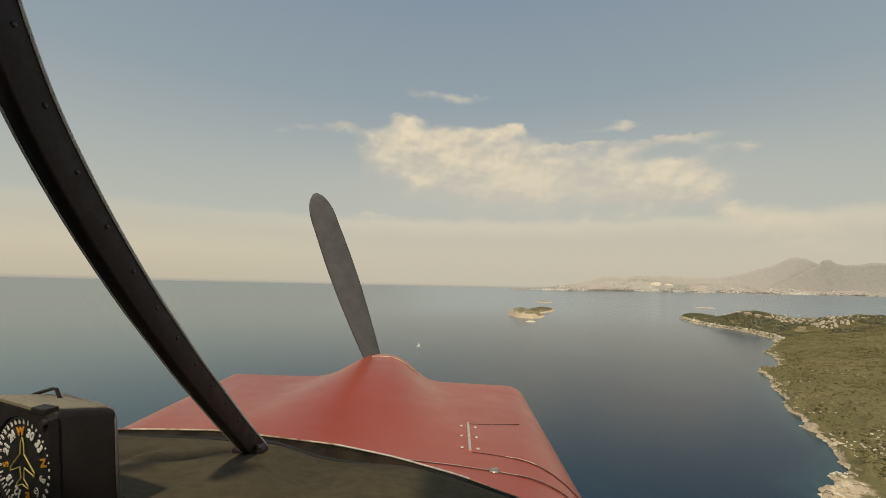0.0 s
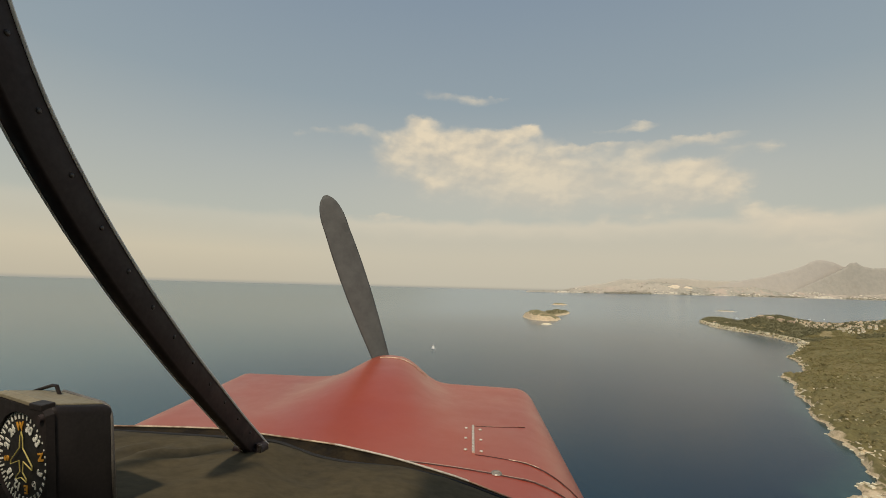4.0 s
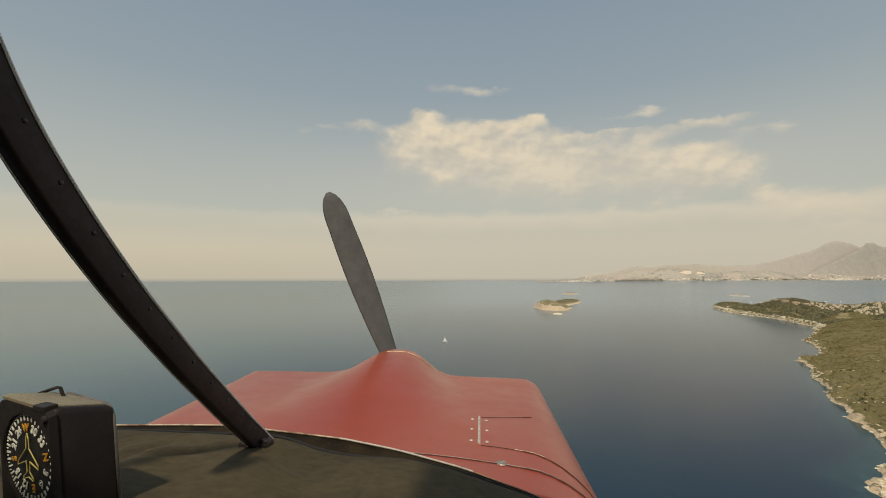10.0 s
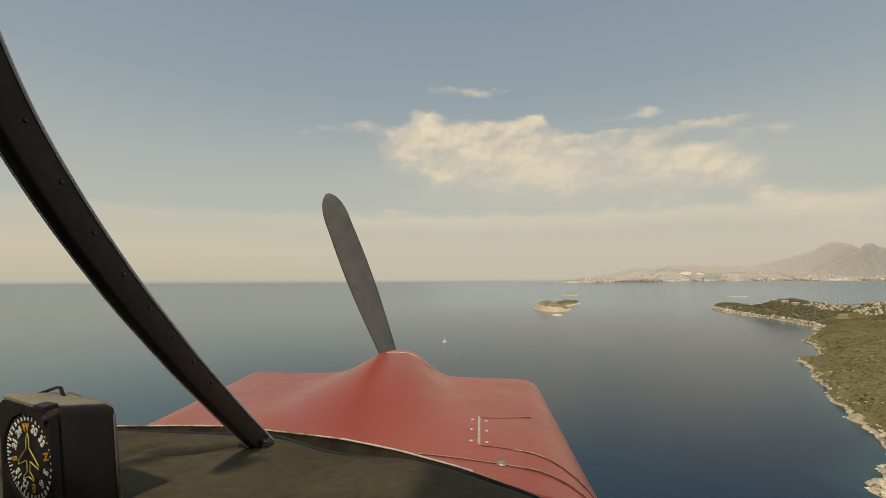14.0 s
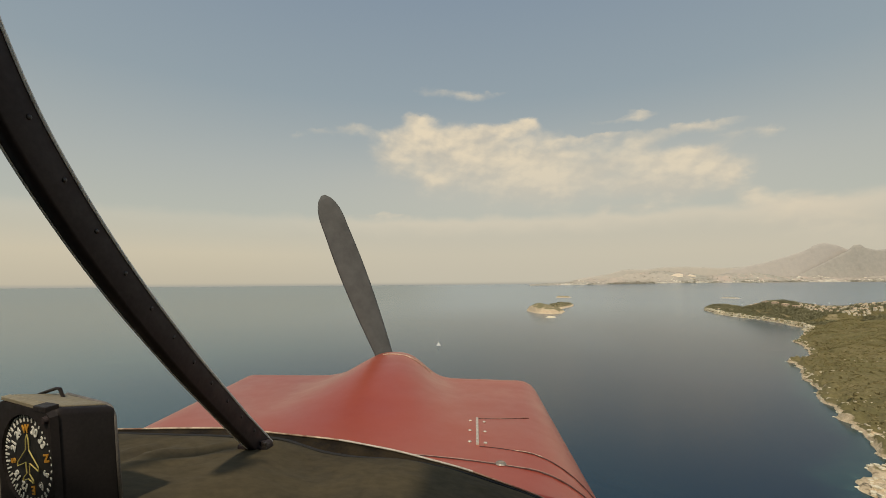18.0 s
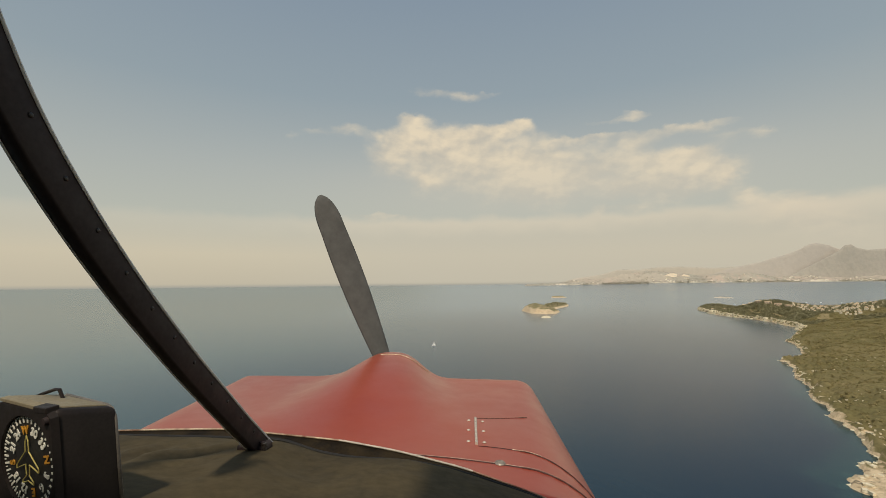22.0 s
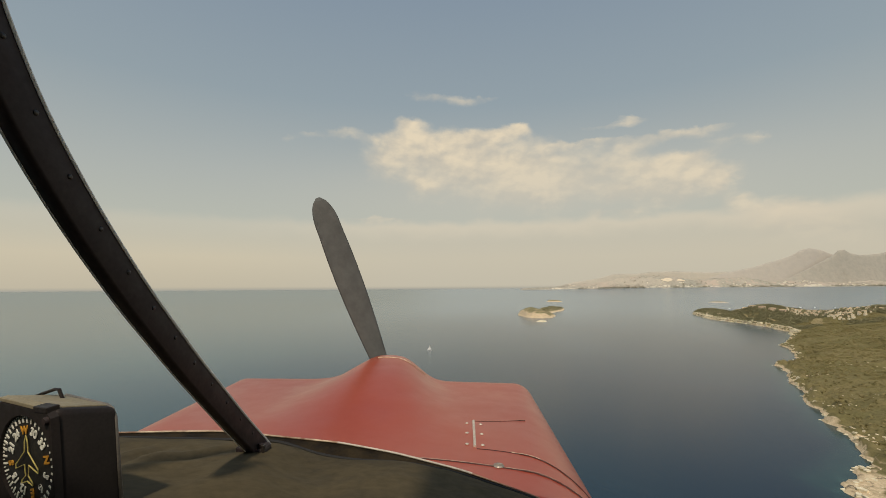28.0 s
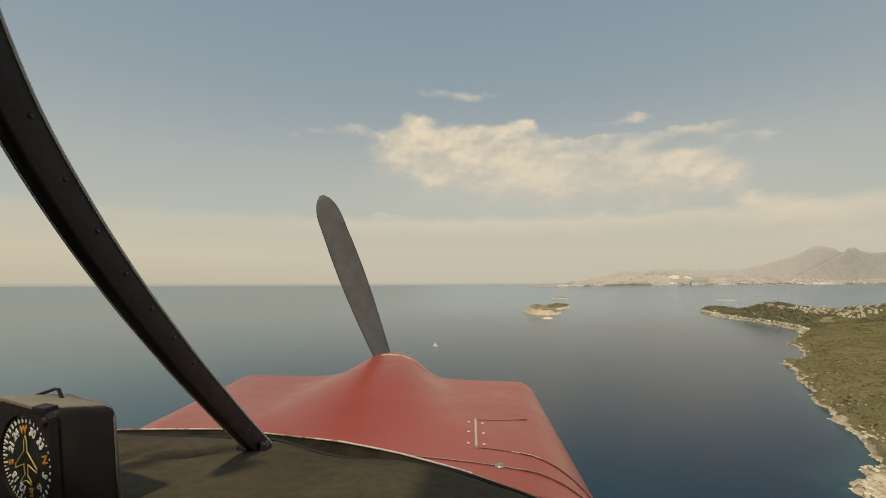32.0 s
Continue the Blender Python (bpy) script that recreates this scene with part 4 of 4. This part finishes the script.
bmesh.ops.create_circle(bm, cap_ends=True, segments=48, radius=0.0351 * DS, matrix=Matrix.Translation(C0 + Vector((0, 0.0030, 0))) @ pose(0, 0, 0, 90))
dial = part("dial", bm, DIAL, compass, "black compass dial with white marks")


def flat_mark(name, pts, mat, parent, label="", y=0.0022):
    """A thin raised mark on the dial through a ring of (x, z) corners."""
    bm = bmesh.new()
    f = bm.faces.new([bm.verts.new((C0.x + p[0] * DS, y, C0.z + p[1] * DS)) for p in pts])
    r = bmesh.ops.extrude_face_region(bm, geom=[f])
    for v in [g for g in r["geom"] if isinstance(g, bmesh.types.BMVert)]:
        v.co.y += 0.0006
    return part(name, bm, mat, parent, label)


for j in range(72):
    a = radians(j * 5)
    r0, r1, w = (0.0286, 0.0340, 0.0007) if j % 2 == 0 else (0.0322, 0.0340, 0.0004)
    ca, sa = math.cos(a), math.sin(a)
    flat_mark("tick", [(ca * r0 - sa * w, sa * r0 + ca * w), (ca * r0 + sa * w, sa * r0 - ca * w), (ca * r1 + sa * w, sa * r1 - ca * w), (ca * r1 - sa * w, sa * r1 + ca * w)], WHITE_MARK, dial)
for k, word in enumerate(("W", "30", "33", "N", "3", "6", "E", "12", "15", "S", "21", "24")):
    turn = -10 + 30 * k      # clockwise from the top
    cu = bpy.data.curves.new("numeral", "FONT")
    cu.body, cu.size, cu.extrude, cu.offset, cu.align_x, cu.align_y = word, 0.0086 * DS, 0.0003, 0.00032, "CENTER", "CENTER"
    cu.materials.append(ORANGE_MARK if word in "WNES" else WHITE_MARK)
    letter = new("numeral", cu)
    letter.parent = dial
    letter.matrix_local = Matrix.Translation((C0.x + math.sin(radians(turn)) * 0.0228 * DS, 0.0024, C0.z + math.cos(radians(turn)) * 0.0228 * DS)) @ pose(0, 0, 0, 0, turn, 0) @ pose(0, 0, 0, 90)
bm = bmesh.new()
half = [(0, 0.021), (0.0022, 0.016), (0.0028, 0.006), (0.0175, -0.008), (0.0175, -0.0115), (0.0032, -0.006), (0.0022, -0.016), (0.0085, -0.0215), (0.0085, -0.024), (0, -0.021)]
ring = [Vector((C0.x + x * 0.9, 0.0012, C0.z + 0.003 + z * 0.88)) for x, z in half] + [Vector((C0.x - x * 0.9, 0.0012, C0.z + 0.003 + z * 0.88)) for x, z in half[-2::-1]]
sweep(bm, ring, 0.00048, 6)
part("aeroplane_outline", bm, YELLOW_MARK, dial, "yellow outline of an aeroplane")
bm = bmesh.new()
bmesh.ops.create_cone(bm, cap_ends=True, segments=14, radius1=0.0034, radius2=0.0028, depth=0.003, matrix=Matrix.Translation((-0.0125, -0.0012, -0.0095)) @ pose(0, 0, 0, 90))
part("screw", bm, BLACK, compass, "small dark screw")
bm = bmesh.new()
box(bm, -0.082, RIGHT - 0.014, 0.0005, 0.007, -0.002, 0.0012, 0.0006)
for v in bm.verts:
    v.co.z += 0.055 * (RIGHT - v.co.x) - 0.002
part("top_catch", bm, PLASTIC_TOP, compass, "catch along the compass top, sunlight painted in")
bm = bmesh.new()
box(bm, RIGHT - 0.022, RIGHT - 0.004, -0.0005, 0.009, -0.0045, 0.0004, 0.0008)
part("catch_end", bm, PLASTIC, compass, "black plastic end of the catch")
bm = bmesh.new()
sweep(bm, [(-0.098, 0.030, -0.008), (-0.090, 0.033, -0.005), (-0.069, 0.034, 0.001), (-0.064, 0.0345, 0.001), (-0.057, 0.035, -0.012)], 0.0015, 8)
part("wire_loop", bm, PLASTIC, compass, "bent black wire loop")
flat_mark("label_plate", [(-0.03, -0.054), (0.0, -0.054), (0.0, -0.0455), (-0.03, -0.0455)], WHITE_MARK, compass, "pale label plate", -0.0012)

# ---- boats and houses ----


def sailboat(x, y, length, turn):
    """A small yacht under sail."""
    ob = thing("sailboat", "small white sailing boat under sail", "boat", pose(x, y, 0, 0, 0, turn))
    bm = bmesh.new()
    rings = []
    for k in range(9):
        u = k / 8
        w = length * 0.15 * math.sin(math.pi * min(1, 0.12 + u * 0.9)) ** 0.7
        yy = (u - 0.5) * -length
        rings.append([bm.verts.new((sx * w, yy, z)) for sx, z in ((-1, 0.9), (-0.8, 0.1), (0, -0.3), (0.8, 0.1), (1, 0.9))])
    for a, b in zip(rings, rings[1:]):
        for j in range(4):
            bm.faces.new((a[j], a[j + 1], b[j + 1], b[j]))
        bm.faces.new((a[0], b[0], b[4], a[4]))
    bm.faces.new(rings[0])
    bm.faces.new(rings[-1])
    part("hull", bm, HULL, ob)
    bm = bmesh.new()
    sweep(bm, [(0, 0.3, 0.8), (0, 0.3, length * 1.15)], 0.07)
    part("mast", bm, METAL, ob)
    for name, y0, y1, top in (("mainsail", 0.2, -length * 0.42, length * 1.1), ("jib", length * 0.45, 0.45, length * 0.85)):
        bm = bmesh.new()
        P = []
        for i in range(7):
            v = i / 6
            a, b = Vector((0, y0, 1.3)), Vector((0, y1, 1.3))
            tip = Vector((0, 0.3, top))
            l, r = a.lerp(tip, v), b.lerp(tip, v)
            P.append([bm.verts.new(l.lerp(r, k / 4) + Vector((0.35 * math.sin(math.pi * k / 4) * (1 - v), 0, 0))) for k in range(5)])
        for a, b in zip(P, P[1:]):
            for j in range(4):
                bm.faces.new((a[j], a[j + 1], b[j + 1], b[j]))
        part(name, bm, SAIL, ob)
    return ob


sailboat(-8, 613, 6.2, 80)


def motorboat(x, y, length, turn):
    """A small white motor boat at anchor."""
    ob = thing("motorboat", "small white motor boat at anchor", "boat", pose(x, y, 0, 0, 0, turn), "boats in the bay")
    bm = bmesh.new()
    rings = []
    for k in range(7):
        u = k / 6
        w = length * 0.17 * (1 - u ** 3 * 0.9)
        rings.append([bm.verts.new((sx * w, (u - 0.5) * length, z)) for sx, z in ((-1, 1.0 + u * 0.3), (-0.7, -0.2), (0.7, -0.2), (1, 1.0 + u * 0.3))])
    for a, b in zip(rings, rings[1:]):
        for j in range(3):
            bm.faces.new((a[j], a[j + 1], b[j + 1], b[j]))
        bm.faces.new((a[0], b[0], b[3], a[3]))
    bm.faces.new(rings[0])
    bm.faces.new(rings[-1])
    part("hull", bm, HULL, ob)
    bm = bmesh.new()
    box(bm, -length * 0.1, length * 0.1, -length * 0.2, length * 0.15, 0.9, 2.1, 0.2)
    part("cabin", bm, HULL, ob)
    return ob


boat = motorboat(860, 1320, 9, 40)
for k in range(11):
    copy_thing(boat, pose(880 + random.uniform(0, 700), 1300 + random.uniform(0, 420), 0, 0, 0, random.uniform(0, 360)))


def house(w, d, h, wall_paint=PLASTER, label="cream plastered house with a terracotta roof"):
    """A plain house with a hipped tile roof and small windows."""
    ob = thing("house", label, "house", None, "houses of the village")
    bm = bmesh.new()
    box(bm, -w / 2, w / 2, -d / 2, d / 2, -3, h)
    part("wall", bm, wall_paint, ob)
    bm = bmesh.new()
    e, rh = 0.4, min(w, d) * 0.22
    b = [bm.verts.new(p) for p in ((-w / 2 - e, -d / 2 - e, h), (w / 2 + e, -d / 2 - e, h), (w / 2 + e, d / 2 + e, h), (-w / 2 - e, d / 2 + e, h))]
    r = [bm.verts.new((-w * 0.22, 0, h + rh)), bm.verts.new((w * 0.22, 0, h + rh))]
    for f in ((b[0], b[1], r[1], r[0]), (b[1], b[2], r[1]), (b[2], b[3], r[0], r[1]), (b[3], b[0], r[0]), (b[3], b[2], b[1], b[0])):
        bm.faces.new(f)
    part("roof", bm, TILE, ob)
    for i in range(int(w // 3)):
        for fl in range(int(h // 3)):
            x = -w / 2 + 1.6 + i * 3
            bm = bmesh.new()
            box(bm, x - 0.4, x + 0.4, -d / 2 - 0.05, -d / 2 + 0.05, fl * 3 + 1.0, fl * 3 + 2.1)
            part("window", bm, WINDOW, ob)
    return ob


rng = random.Random(5)
kinds = [house(4.4, 3.8, 3.0), house(4.8, 4.0, 3.6), house(3.8, 3.6, 2.8), house(5.6, 3.8, 3.0)]
for hs in kinds:
    hs.matrix_world = pose(900, 800, ground_z(900, 800))
places = []
while len(places) < 160:
    u, v = rng.random(), rng.random() ** 1.3
    x, y = 792 - 22 * u + 108 * v + rng.uniform(-4, 4), 1000 - 170 * u + 20 * v + rng.uniform(-10, 10)
    if all(math.hypot(x - a, y - b) > 6.6 for a, b in places) and ground_z(x, y) > 3:
        places.append((x, y))
for k, (x, y) in enumerate(places):
    m = pose(x, y, ground_z(x, y) + 0.7, 0, 0, rng.choice((-30, -10, 15, 40, 75)) + rng.uniform(-12, 12)) @ Matrix.Scale(rng.uniform(0.75, 1.2), 4)
    if k < 4:
        kinds[k].matrix_world = m
    else:
        copy_thing(kinds[k % 4], m)

# a row of long terraces along the top of the cape's hill, and two villas among the pines
terrace = house(14, 5, 3.4, PINK_WALL, "long pinkish terrace with a terracotta roof on the hilltop")
crest = [(758, 1098), (757, 1076), (758, 1052), (762, 1028), (768, 1005), (776, 984)]
for k, (x, y) in enumerate(crest):
    m = pose(x, y, ground_z(x, y) + 1.2, 0, 0, -52 + 9 * math.sin(k * 2.1))
    if k:
        copy_thing(terrace, m)
    else:
        terrace.matrix_world = m
villa = house(6.5, 5, 4.4, PLASTER, "cream villa among dark pines near the water")
villa.matrix_world = pose(746, 1212, ground_z(746, 1212) + 0.8, 0, 0, -38)
copy_thing(villa, pose(738, 1150, ground_z(738, 1150) + 0.8, 0, 0, -20))
places += crest + [(746, 1212), (738, 1150)]


def bare_ground(name, cx, cy, rx, ry, turn, seed, mat, label, category, lift=0.5):
    """A bare patch with a ragged rim that follows the slope."""
    a, r = np.meshgrid(np.linspace(0, 2 * math.pi, 41), np.linspace(0, 1, 9))
    k = 1 + 0.4 * fractal(np.cos(a) * 2, np.sin(a) * 2, 1.0, 3, seed)
    u, v = rx * r * k * np.cos(a), ry * r * k * np.sin(a)
    c, s = math.cos(radians(turn)), math.sin(radians(turn))
    x, y = cx + u * c - v * s, cy + u * s + v * c
    tagged(sheet(name, np.stack([x, y, land_height(x, y) + lift], -1), mat), label, category, "", "structure")


GULLIES = [(721, 1168, 11, 13, 70, 81), (700, 1072, 10, 11, 80, 82), (772, 1230, 36, 8, -12, 87)]
for cx, cy, rx, ry, turn, seed in GULLIES:
    bare_ground("rock_gully", cx, cy, rx, ry, turn, seed, BOULDER, "bare pale rock gully between dark pines", "rock face", 1.0)
FIELDS = [(724, 838, 30, 9, 65, 83), (748, 862, 22, 7, 60, 84), (712, 930, 34, 3.2, 72, 85), (722, 1010, 30, 2.6, 84, 86)]
for cx, cy, rx, ry, turn, seed in FIELDS:
    bare_ground("dry_ground", cx, cy, rx, ry, turn, seed, BARE, "bare dry yellow ground below the village", "ground", 0.7)

# ---- scrub, trees and boulders ----


def clumps(name, spots, mat, label, category, leaves=14):
    """Many ragged tufts of leaf faces in one mesh. spots: x, y, z, radius, height."""
    r = np.random.default_rng(3)
    n = len(spots)
    sp = np.array(spots)
    ph, cz = r.uniform(0, 2 * math.pi, (n, leaves)), r.uniform(-0.25, 1, (n, leaves))
    rad = np.sqrt(np.clip(1 - cz ** 2, 0, 1)) * r.uniform(0.55, 1.1, (n, leaves))
    c = np.stack([np.cos(ph) * rad * sp[:, 3:4], np.sin(ph) * rad * sp[:, 3:4], (cz * 0.75 + 0.25) * sp[:, 4:5]], -1) + sp[:, None, :3]
    size = sp[:, 3:4, None, None] * 0.62
    tri = r.normal(0, 1, (n, leaves, 3, 3))
    tri /= np.linalg.norm(tri, axis=-1, keepdims=True)
    v = (c[:, :, None, :] + tri * size).reshape(-1, 3)
    me = bpy.data.meshes.new(name)
    me.from_pydata(v.tolist(), [], np.arange(len(v)).reshape(-1, 3).tolist())
    return tagged(mesh_part(name, me, mat), label, category, "", "stuff")


gen = np.random.default_rng(11)
gx, gy = gen.uniform(150, 960, 110000), gen.uniform(120, 960, 110000)
keep = (gx / gy < 1.35) & (gen.random(110000) < np.clip(1.3 - gy / 1100, 0.15, 1))
gx, gy = gx[keep], gy[keep]
gd = inland(gx, gy, COAST)
dens_ = fractal(gx, gy, 60, 5, 41) + 0.4 * fractal(gx, gy, 14, 3, 42)
gz = land_height(gx, gy)
ok = (gd > 8) & (gen.random(len(gx)) < 0.30 + 0.9 * smooth01((dens_ + 0.5) / 1.2)) & (gz > 4.0)
dark, dry = [], []
for x, y, z, q in zip(gx[ok], gy[ok], gz[ok], dens_[ok]):
    s = gen.uniform(0.55, 1.45) * (1.0 + 0.5 * max(0, q))
    (dark if gen.random() < 0.5 + 0.35 * q else dry).append((x, y, z - 0.25, s * 1.2, s * 0.42))
clumps("scrub", dark[:17000], LEAF, "dark green maquis bushes", "bushes")
clumps("scrub", dry[:17000], LEAF_DRY, "dry olive-brown bushes", "bushes")


def off_patch(x, y, patches, grow):
    """True where a place lies clear of the bare patches."""
    far = np.ones(x.shape, bool)
    for cx, cy, rx, ry, turn, _ in patches:
        c, s = math.cos(radians(turn)), math.sin(radians(turn))
        u, v = (x - cx) * c + (y - cy) * s, -(x - cx) * s + (y - cy) * c
        far &= np.hypot(u / (rx + grow), v / (ry + grow)) > 1.0
    return far


wx, wy = gen.uniform(600, 960, 26000), gen.uniform(780, 1420, 26000)
wz, wd = land_height(wx, wy), inland(wx, wy, COAST)
cover_ = fractal(wx, wy, 55, 4, 48)
built = np.ones(wx.shape, bool)
for a, b in places:
    built &= np.hypot(wx - a + 1.5, wy - b + 2.0) > 5.2
ok = (wd > 10) & (wz > 4) & (cover_ > -0.7 + 0.75 * smooth01((900 - wy) / 100)) & built & off_patch(wx, wy, GULLIES + FIELDS, 1.5)
pines = [(x, y, z - 0.3, r * 1.25, r * 1.9) for x, y, z, r in zip(wx[ok], wy[ok], wz[ok], gen.uniform(1.3, 2.7, int(ok.sum())))]
clumps("pine_wood", pines[:15000], PINE, "dense dark green pine wood on the cape", "trees")
ix, iy = gen.uniform(250, 500, 6000), gen.uniform(1240, 1740, 6000)
iz, idd = island_height(ix, iy), inland(ix, iy, ISLAND)
sel = (idd > 9) & (gen.random(6000) < np.where(iy > 1400, 0.8, 0.10)) & ((iy > 1400) | (idd > 26))
clumps("scrub", [(x, y, z - 0.4, 2.6, 1.7) for x, y, z in zip(ix[sel], iy[sel], iz[sel])][:2500], PINE, "dark green scrub on the island", "bushes", 10)


def boulders(name, spots, mat, label):
    """Angular rocks along the shore, in one mesh."""
    r = np.random.default_rng(8)
    corners = np.array([(-1, -1, -1), (1, -1, -1), (1, 1, -1), (-1, 1, -1), (-1, -1, 1), (1, -1, 1), (1, 1, 1), (-1, 1, 1)], float)
    faces = np.array([(0, 3, 2, 1), (4, 5, 6, 7), (0, 1, 5, 4), (1, 2, 6, 5), (2, 3, 7, 6), (3, 0, 4, 7)])
    V, F = [], []
    for k, (x, y, z, s) in enumerate(spots):
        c = corners * (r.uniform(0.6, 1.2, 3) * (1, 1, 0.6)) * s * r.uniform(0.65, 1.15, (8, 1))
        a = r.uniform(0, math.pi)
        c = c @ np.array([(math.cos(a), math.sin(a), 0), (-math.sin(a), math.cos(a), 0), (0, 0, 1)])
        V.append(c + (x, y, z))
        F.append(faces + 8 * k)
    me = bpy.data.meshes.new(name)
    me.from_pydata(np.concatenate(V).tolist(), [], np.concatenate(F).tolist())
    return tagged(mesh_part(name, me, mat), label, "rocks", "", "stuff")


bx, by = gen.uniform(120, 780, 60000), gen.uniform(120, 1400, 60000)
bd = inland(bx, by, COAST)
bz = land_height(bx, by)
sel = (bz > -0.6) & np.where(by > 760, (bz < 8) & (bd < 10), (bz < 4.5) & (bd < 7)) & (gen.random(60000) < np.where(by > 760, 1.0, 0.7))
boulders("boulders", [(x, y, max(z, -0.3), s * (2.5 if y > 760 else 1.0)) for x, y, z, s in zip(bx[sel], by[sel], bz[sel], gen.uniform(0.35, 1.25, sel.sum()) ** 1.3)][:16000], BOULDER, "cream limestone boulders along the shore")

ox, oy = gen.uniform(150, 560, 30000), gen.uniform(120, 620, 30000)
od = inland(ox, oy, COAST)
oz = land_height(ox, oy)
sel = (od > 6) & (od < 110) & (gen.random(30000) < 0.7 * np.exp(-od / 35)) & (fractal(ox, oy, 30, 4, 45) > 0.28) & (oy < 430)
boulders("outcrops", [(x, y, z, s) for x, y, z, s in zip(ox[sel], oy[sel], oz[sel], gen.uniform(0.25, 0.85, sel.sum()))][:2000], BOULDER, "pale limestone outcrops among the scrub")


# ---- the far shore's houses and quarry ----
fx = gen.uniform(1500, 4900, 120)
fx = np.concatenate([fx, gen.normal(3330, 60, 40), gen.normal(3720, 130, 90), gen.normal(4080, 70, 50), gen.normal(4560, 110, 60), gen.normal(1350, 90, 30), gen.normal(2650, 160, 40)]) * K
fy = shore_y(fx) + gen.exponential(30, len(fx)) + 6
fz = foot_height(fx, fy)
V, F = [], []
cube = np.array([(-1, -1, 0), (1, -1, 0), (1, 1, 0), (-1, 1, 0), (-1, -1, 1), (1, -1, 1), (1, 1, 1), (-1, 1, 1), (-0.5, 0, 1.5), (0.5, 0, 1.5)], float)
quads = [(0, 3, 2, 1), (0, 1, 5, 4), (1, 2, 6, 5), (2, 3, 7, 6), (3, 0, 4, 7), (4, 5, 9, 8), (6, 7, 8, 9)]
tris = [(5, 6, 9), (7, 4, 8)]
for x, y, z in zip(fx, fy, fz):
    if z < 1 or y > 4635 or fractal(np.array([x]), np.array([0.0]), 220, 3, 61)[0] < -0.05:
        continue
    n = 10 * len(V)
    V.append(cube * (gen.uniform(4, 13), 5, gen.uniform(4, 8.5)) + (x, y, z - 2))
    F += [tuple(n + i for i in q) for q in quads] + [tuple(n + i for i in q) for q in tris]
me = bpy.data.meshes.new("distant_houses")
me.from_pydata(np.concatenate(V).tolist(), [], F)
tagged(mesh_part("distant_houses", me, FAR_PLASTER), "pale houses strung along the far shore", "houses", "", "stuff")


tx = gen.uniform(1300, 4950, 5200) * K
ty = shore_y(tx) + gen.exponential(26, len(tx)) + 4
tz = foot_height(tx, ty)
sel = (fractal(tx, ty * 3, 170, 4, 62) > 0.12) & (tz > 1) & (ty < 4640)
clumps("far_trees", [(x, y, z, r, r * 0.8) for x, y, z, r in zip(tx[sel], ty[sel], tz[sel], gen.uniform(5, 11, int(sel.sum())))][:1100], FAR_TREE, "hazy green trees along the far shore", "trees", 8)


def bare_patch(cx, cy, rx, ry, seed, label):
    """A pale cut in the far hillside that follows the slope."""
    a, r = np.meshgrid(np.linspace(0, 2 * math.pi, 33), np.linspace(0, 1, 8))
    k = 1 + 0.3 * fractal(np.cos(a) * 2, np.sin(a) * 2, 1.0, 3, seed)
    x, y = cx + rx * r * k * np.cos(a), cy + ry * r * k * np.sin(a)
    tagged(sheet("quarry", np.stack([x, y, foot_height(x, y) + 5.0], -1), PALE), label, "quarry", "", "structure")


bare_patch(2395, 4540, 62, 20, 71, "pale quarry cut into the far hillside")
bare_patch(2530, 4527, 44, 12, 72, "pale quarry cut into the far hillside")
